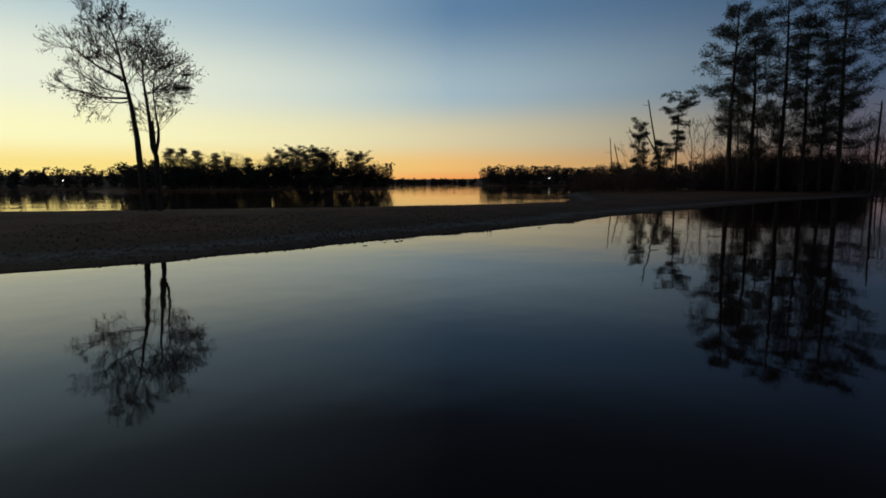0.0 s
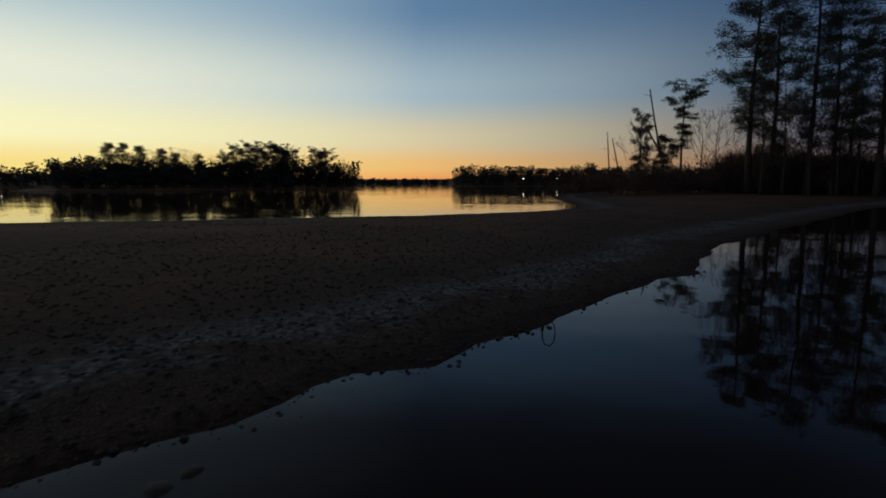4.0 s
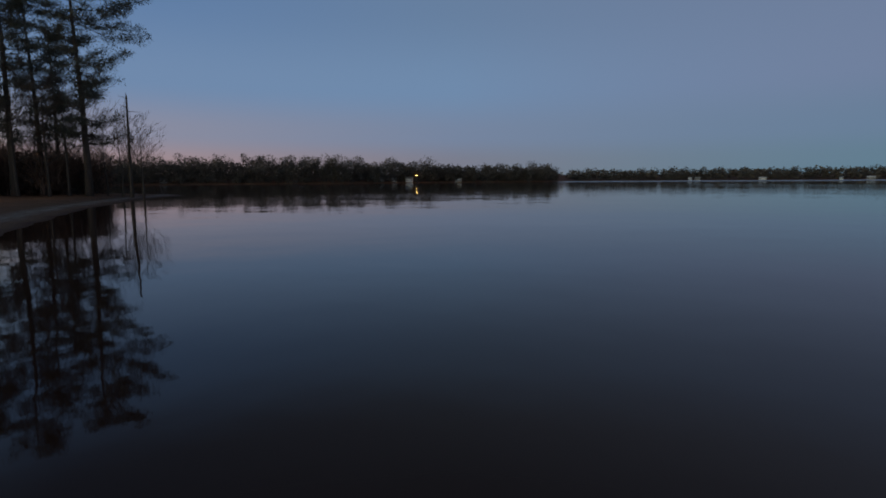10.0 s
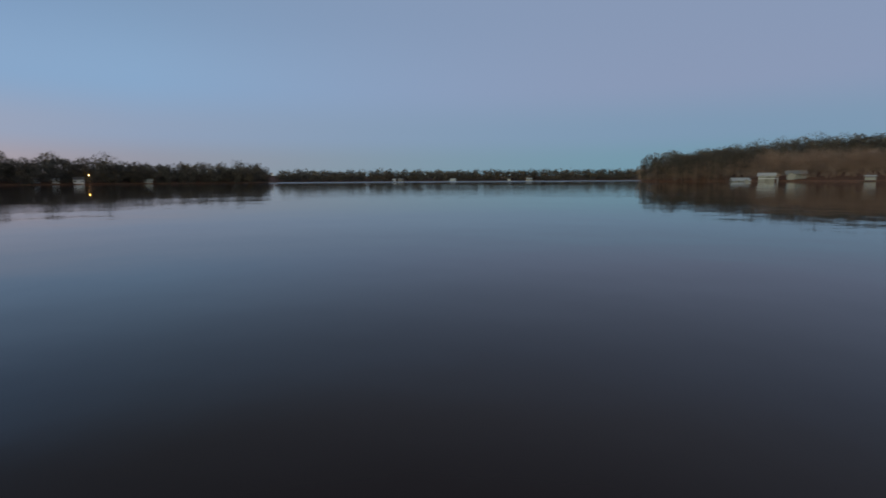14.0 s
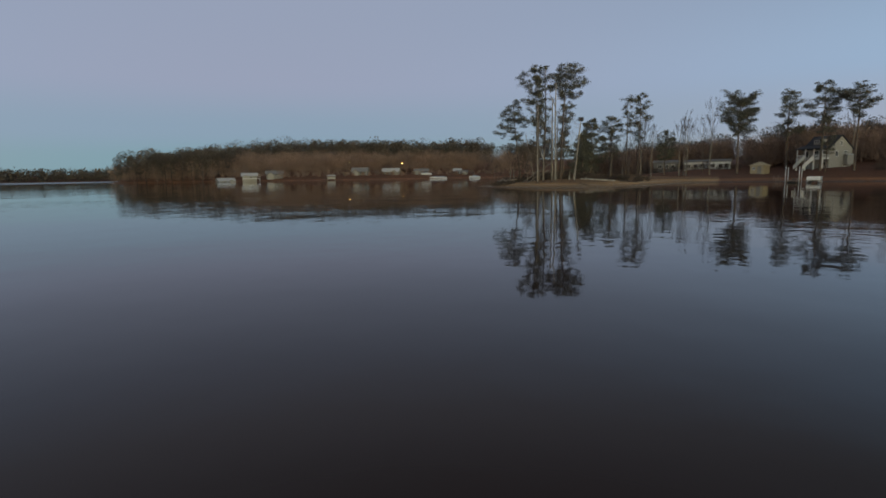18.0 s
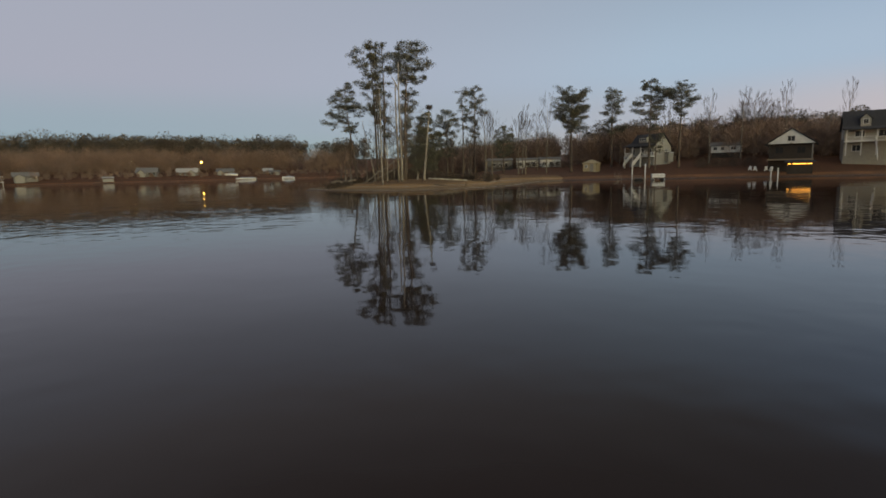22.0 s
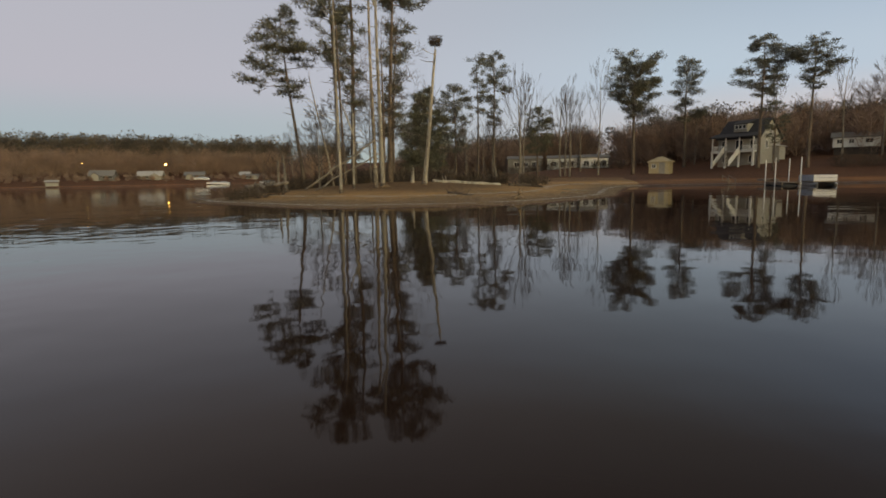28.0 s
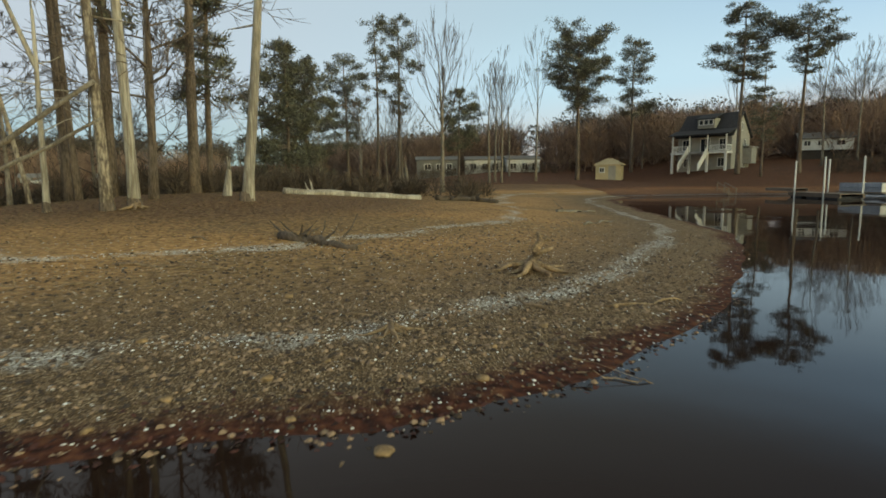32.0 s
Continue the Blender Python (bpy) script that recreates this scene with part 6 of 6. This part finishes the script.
fallen_log(221, (74.4, -79.9, .7), (69.9, -80.6, 3.2), .06, .04, "thin dead trunk leaning into the pines", "bark_grey", .1, 5, "leaning_log")
fallen_log(222, (80.5, -82.0, 1.0), (76.0, -79.0, 1.3), .15, .10, "fallen dead trunk in the brush", "patchy", .2, 6)
dead_trunk(230, spot(68.3, -85.2), .95, .17, "short pale broken stump leaning among the pines", "deadwood", (-.12, 0), 0, base=False)
dead_trunk(231, spot(61.8, -104.5), 1.9, .22, "pale stump with a jagged top", "bark_grey", (.1, 0), 1)
dead_trunk(232, spot(77.6, -82.6), 2.6, .14, "broken pale snag in the brush", "bark_grey", (.1, 0), 2)
dead_trunk(233, spot(79.2, -85.0), 2.6, .13, "broken grey snag in the brush", "bark_grey", (-.1, 0), 2)
dead_trunk(234, spot(71.2, -103.0), 5.6, .09, "thin dead stem behind the pines", "deadwood", (.2, 0), 3)
root_stump(240, 60.4, -73.5, .95, "bleached tan stump with spreading roots on the gravel", .5)
root_stump(241, 62.4, -70.7, .42, "small washed-out root crown on the gravel", .12)
root_stump(242, 69.6, -81.4, .8, "low dark stump on the leaf litter", .2)
for i, (x, y, x1, y1, r) in enumerate(((61.2, -72.2, 60.6, -71.3, .03), (60.0, -71.6, 58.6, -72.0, .022), (66.5, -74.0, 64.2, -73.4, .03), (66.2, -76.2, 64.8, -75.4, .025),
                                       (62.9, -71.3, 62.2, -71.1, .012), (63.2, -73.0, 61.8, -72.6, .015), (67.5, -72.8, 66.0, -72.6, .025), (61.0, -69.7, 60.4, -69.4, .01),
                                       (57.2, -80.5, 55.6, -82.5, .05), (56.4, -86, 54.2, -88, .09))):
    ground_log(250 + i, x, y, x1, y1, r * .8, r * .4, "thin bleached driftwood stick on the gravel", "bark_grey" if r > .04 else "rootwood", 1)
ochre = material("ochre stone", (.34, .225, .125), .75, (.15, .095, .05), 9, 50, .4, .01)
for i, (x, y, r) in enumerate(((62.4, -68.62, .085), (62.62, -68.5, .06), (61.7, -69.6, .07), (63.3, -69.7, .07), (63.0, -69.05, .05), (61.5, -70.3, .05), (63.9, -69.4, .06), (62.0, -70.0, .05),
                              (64.6, -70.6, .07), (63.6, -72.0, .08), (60.9, -70.9, .06), (65.4, -69.3, .07), (59.9, -71.6, .07), (62.9, -70.0, .045), (64.2, -69.0, .05))):
    rock(300 + i, x, y, r * .72, "rough ochre stone by the waterline" if r > .055 else "small rounded ochre stone on the gravel", ochre)


def scatter(name, count, seed, xr, yr, keep, sizes, mat, label, flat=.6, lift=.25):
    """Many small loose stones, as one joined mesh of rough octahedra with cut corners."""
    rng = np.random.default_rng(seed)
    x, y = rng.uniform(*xr, count * 12), rng.uniform(*yr, count * 12)
    z = height(x, y)
    ok = keep(x, y, z, rng)
    x, y, z = x[ok][:count], y[ok][:count], z[ok][:count]
    n = len(x)
    base = np.array([(1, 0, 0), (.3, .95, 0), (-.8, .6, 0), (-.8, -.6, 0), (.3, -.95, 0), (.35, .2, .9), (-.4, .3, .85), (-.1, -.5, .9), (0, 0, -.9)])
    faces = np.array([(0, 1, 5), (1, 6, 5), (1, 2, 6), (2, 3, 6), (3, 7, 6), (3, 4, 7), (4, 0, 7), (0, 5, 7), (5, 6, 7), (1, 0, 8), (2, 1, 8), (3, 2, 8), (4, 3, 8), (0, 4, 8)])
    s = sizes[0] + (sizes[1] - sizes[0]) * rng.random(n) ** 3
    v = base[None] * rng.uniform(.7, 1.25, (n, 9, 3)) * s[:, None, None]
    v[:, :, 2] *= flat
    a = rng.uniform(0, 6.28, n)
    c, q = np.cos(a)[:, None], np.sin(a)[:, None]
    vx, vy = v[:, :, 0] * c - v[:, :, 1] * q, v[:, :, 0] * q + v[:, :, 1] * c
    v = np.stack([vx + x[:, None], vy + y[:, None], v[:, :, 2] + (z + s * flat * lift)[:, None]], -1).reshape(-1, 3)
    f = (faces[None] + 9 * np.arange(n)[:, None, None]).reshape(-1, 3)
    me = bpy.data.meshes.new(name)
    me.from_pydata(v.tolist(), [], f.tolist())
    me.materials.append(mat)
    me.update()
    return tagged(new(name, me), label, "pebbles", kind="stuff")


def blades(name, count, seed, xr, yr, keep, size, mat, label, up=.3):
    """Loose leaves or dead grass lying about, as one joined mesh."""
    rng = np.random.default_rng(seed)
    x, y = rng.uniform(*xr, count * 6), rng.uniform(*yr, count * 6)
    z = height(x, y)
    ok = keep(x, y, z, rng)
    p = np.stack([x[ok][:count], y[ok][:count], z[ok][:count] + .008], -1)
    n = len(p)
    a, s = rng.uniform(0, 6.28, n), size * rng.uniform(.5, 1.5, n)
    d = np.stack([np.cos(a), np.sin(a), up * rng.random(n)], -1) * s[:, None]
    w = np.stack([-np.sin(a), np.cos(a), rng.uniform(-.4, .4, n)], -1) * (s * (.35 if up < .5 else .08))[:, None]
    v = np.stack([p - w, p + d * .5 + w * .9, p + d, p + d * .5 - w * .9], 1).reshape(-1, 3)
    f = (np.array([0, 3, 2, 1])[None] + 4 * np.arange(n)[:, None])
    me = bpy.data.meshes.new(name)
    me.from_pydata(v.tolist(), [], f.tolist())
    me.materials.append(mat)
    me.update()
    return tagged(new(name, me), label, "litter", kind="stuff")


def nearer(x, y, rng, reach=4.5):
    return rng.random(x.shape) < np.exp(-np.maximum(0, np.hypot(x - 62.3, y + 66) - 2.5) / reach)


scatter("pebbles", 21000, 1, (54, 74), (-82, -67.6), lambda x, y, z, r: (z > -.03) & (z < .40) & nearer(x, y, r, 5.5) & ((z > .03) | (r.random(x.shape) < .35)), (.008, .034), M["pebble"], "brown and tan pebbles strewn over the gravel point")
scatter("shells", 21000, 2, (54, 74), (-82, -67.6), lambda x, y, z, r: (z > -.01) & (z < .5) & nearer(x, y, r, 6) & ((np.abs(z - .106) < .008 * r.normal(1, .6, x.shape)) | (np.abs(z - .387) < .016) | (r.random(x.shape) < .075)),
        (.006, .019), M["shell"], "bleached shells and quartz bits in old waterlines", .45)
blades("wet_leaves", 9000, 3, (52, 74), (-84, -67.6), lambda x, y, z, r: (z > -.03) & (z < .035) & nearer(x, y, r, 7), .05, M["wrack"], "red-brown sodden leaves along the waterline")
blades("dead_grass", 16000, 4, (54, 84), (-98, -70), lambda x, y, z, r: (z > .22) & nearer(x, y, r, 12), .085, M["straw"], "flattened dead grass on the point", .6)
blades("fallen_leaves", 14000, 5, (58, 84), (-100, -76), lambda x, y, z, r: (z > .42) & nearer(x, y, r, 14), .055, M["leaf_dry"], "brown fallen leaves under the trees")
scatter("spit_stones", 11000, 6, (-14, 22), (12, 46), lambda x, y, z, r: (z > -.06) & (z < .4) & (r.random(x.shape) < np.exp(-np.hypot(x - 0, y - 17) / 7)), (.012, .045), M["bark_dark"], "dark stones and clods on the bare spit")
blades("spit_litter", 14000, 7, (-30, 30), (8, 60), lambda x, y, z, r: (z > .12) & (r.random(x.shape) < .1 + .9 * (np.sin(x * .55 + 2 * np.sin(y * .3)) * np.sin(y * .6) > .25)), .12, M["bark_dark"], "dark dead weeds and litter on the bare spit", .6)
rs = random.Random(77)
for i in range(7):
    u = rs.random()
    x, y = -3.0 + 8.5 * u + rs.uniform(-.1, .4), 16.2 + 8.0 * u + rs.uniform(-.5, .1)
    rock(400 + i, x, y, rs.uniform(.05, .13), "dark wet stone at the spit's waterline", M["bark_dark"], .5)
loop = thing("bent_stick", pose(1.65, 20.45, 0) @ Matrix.Scale(.5, 4), "bent stick arching out of the shallow water", "stick")
g = Geo()
g.tube([(-.16, 0, -.3), (-.17, 0, .1), (-.1, .02, .28), (.02, .02, .33), (.12, 0, .22), (.15, 0, .0), (.14, 0, -.3)], [.018, .018, .016, .015, .014, .013, .012], 6)
part("stem", g, M["bark_dark"], loop, smooth=True)
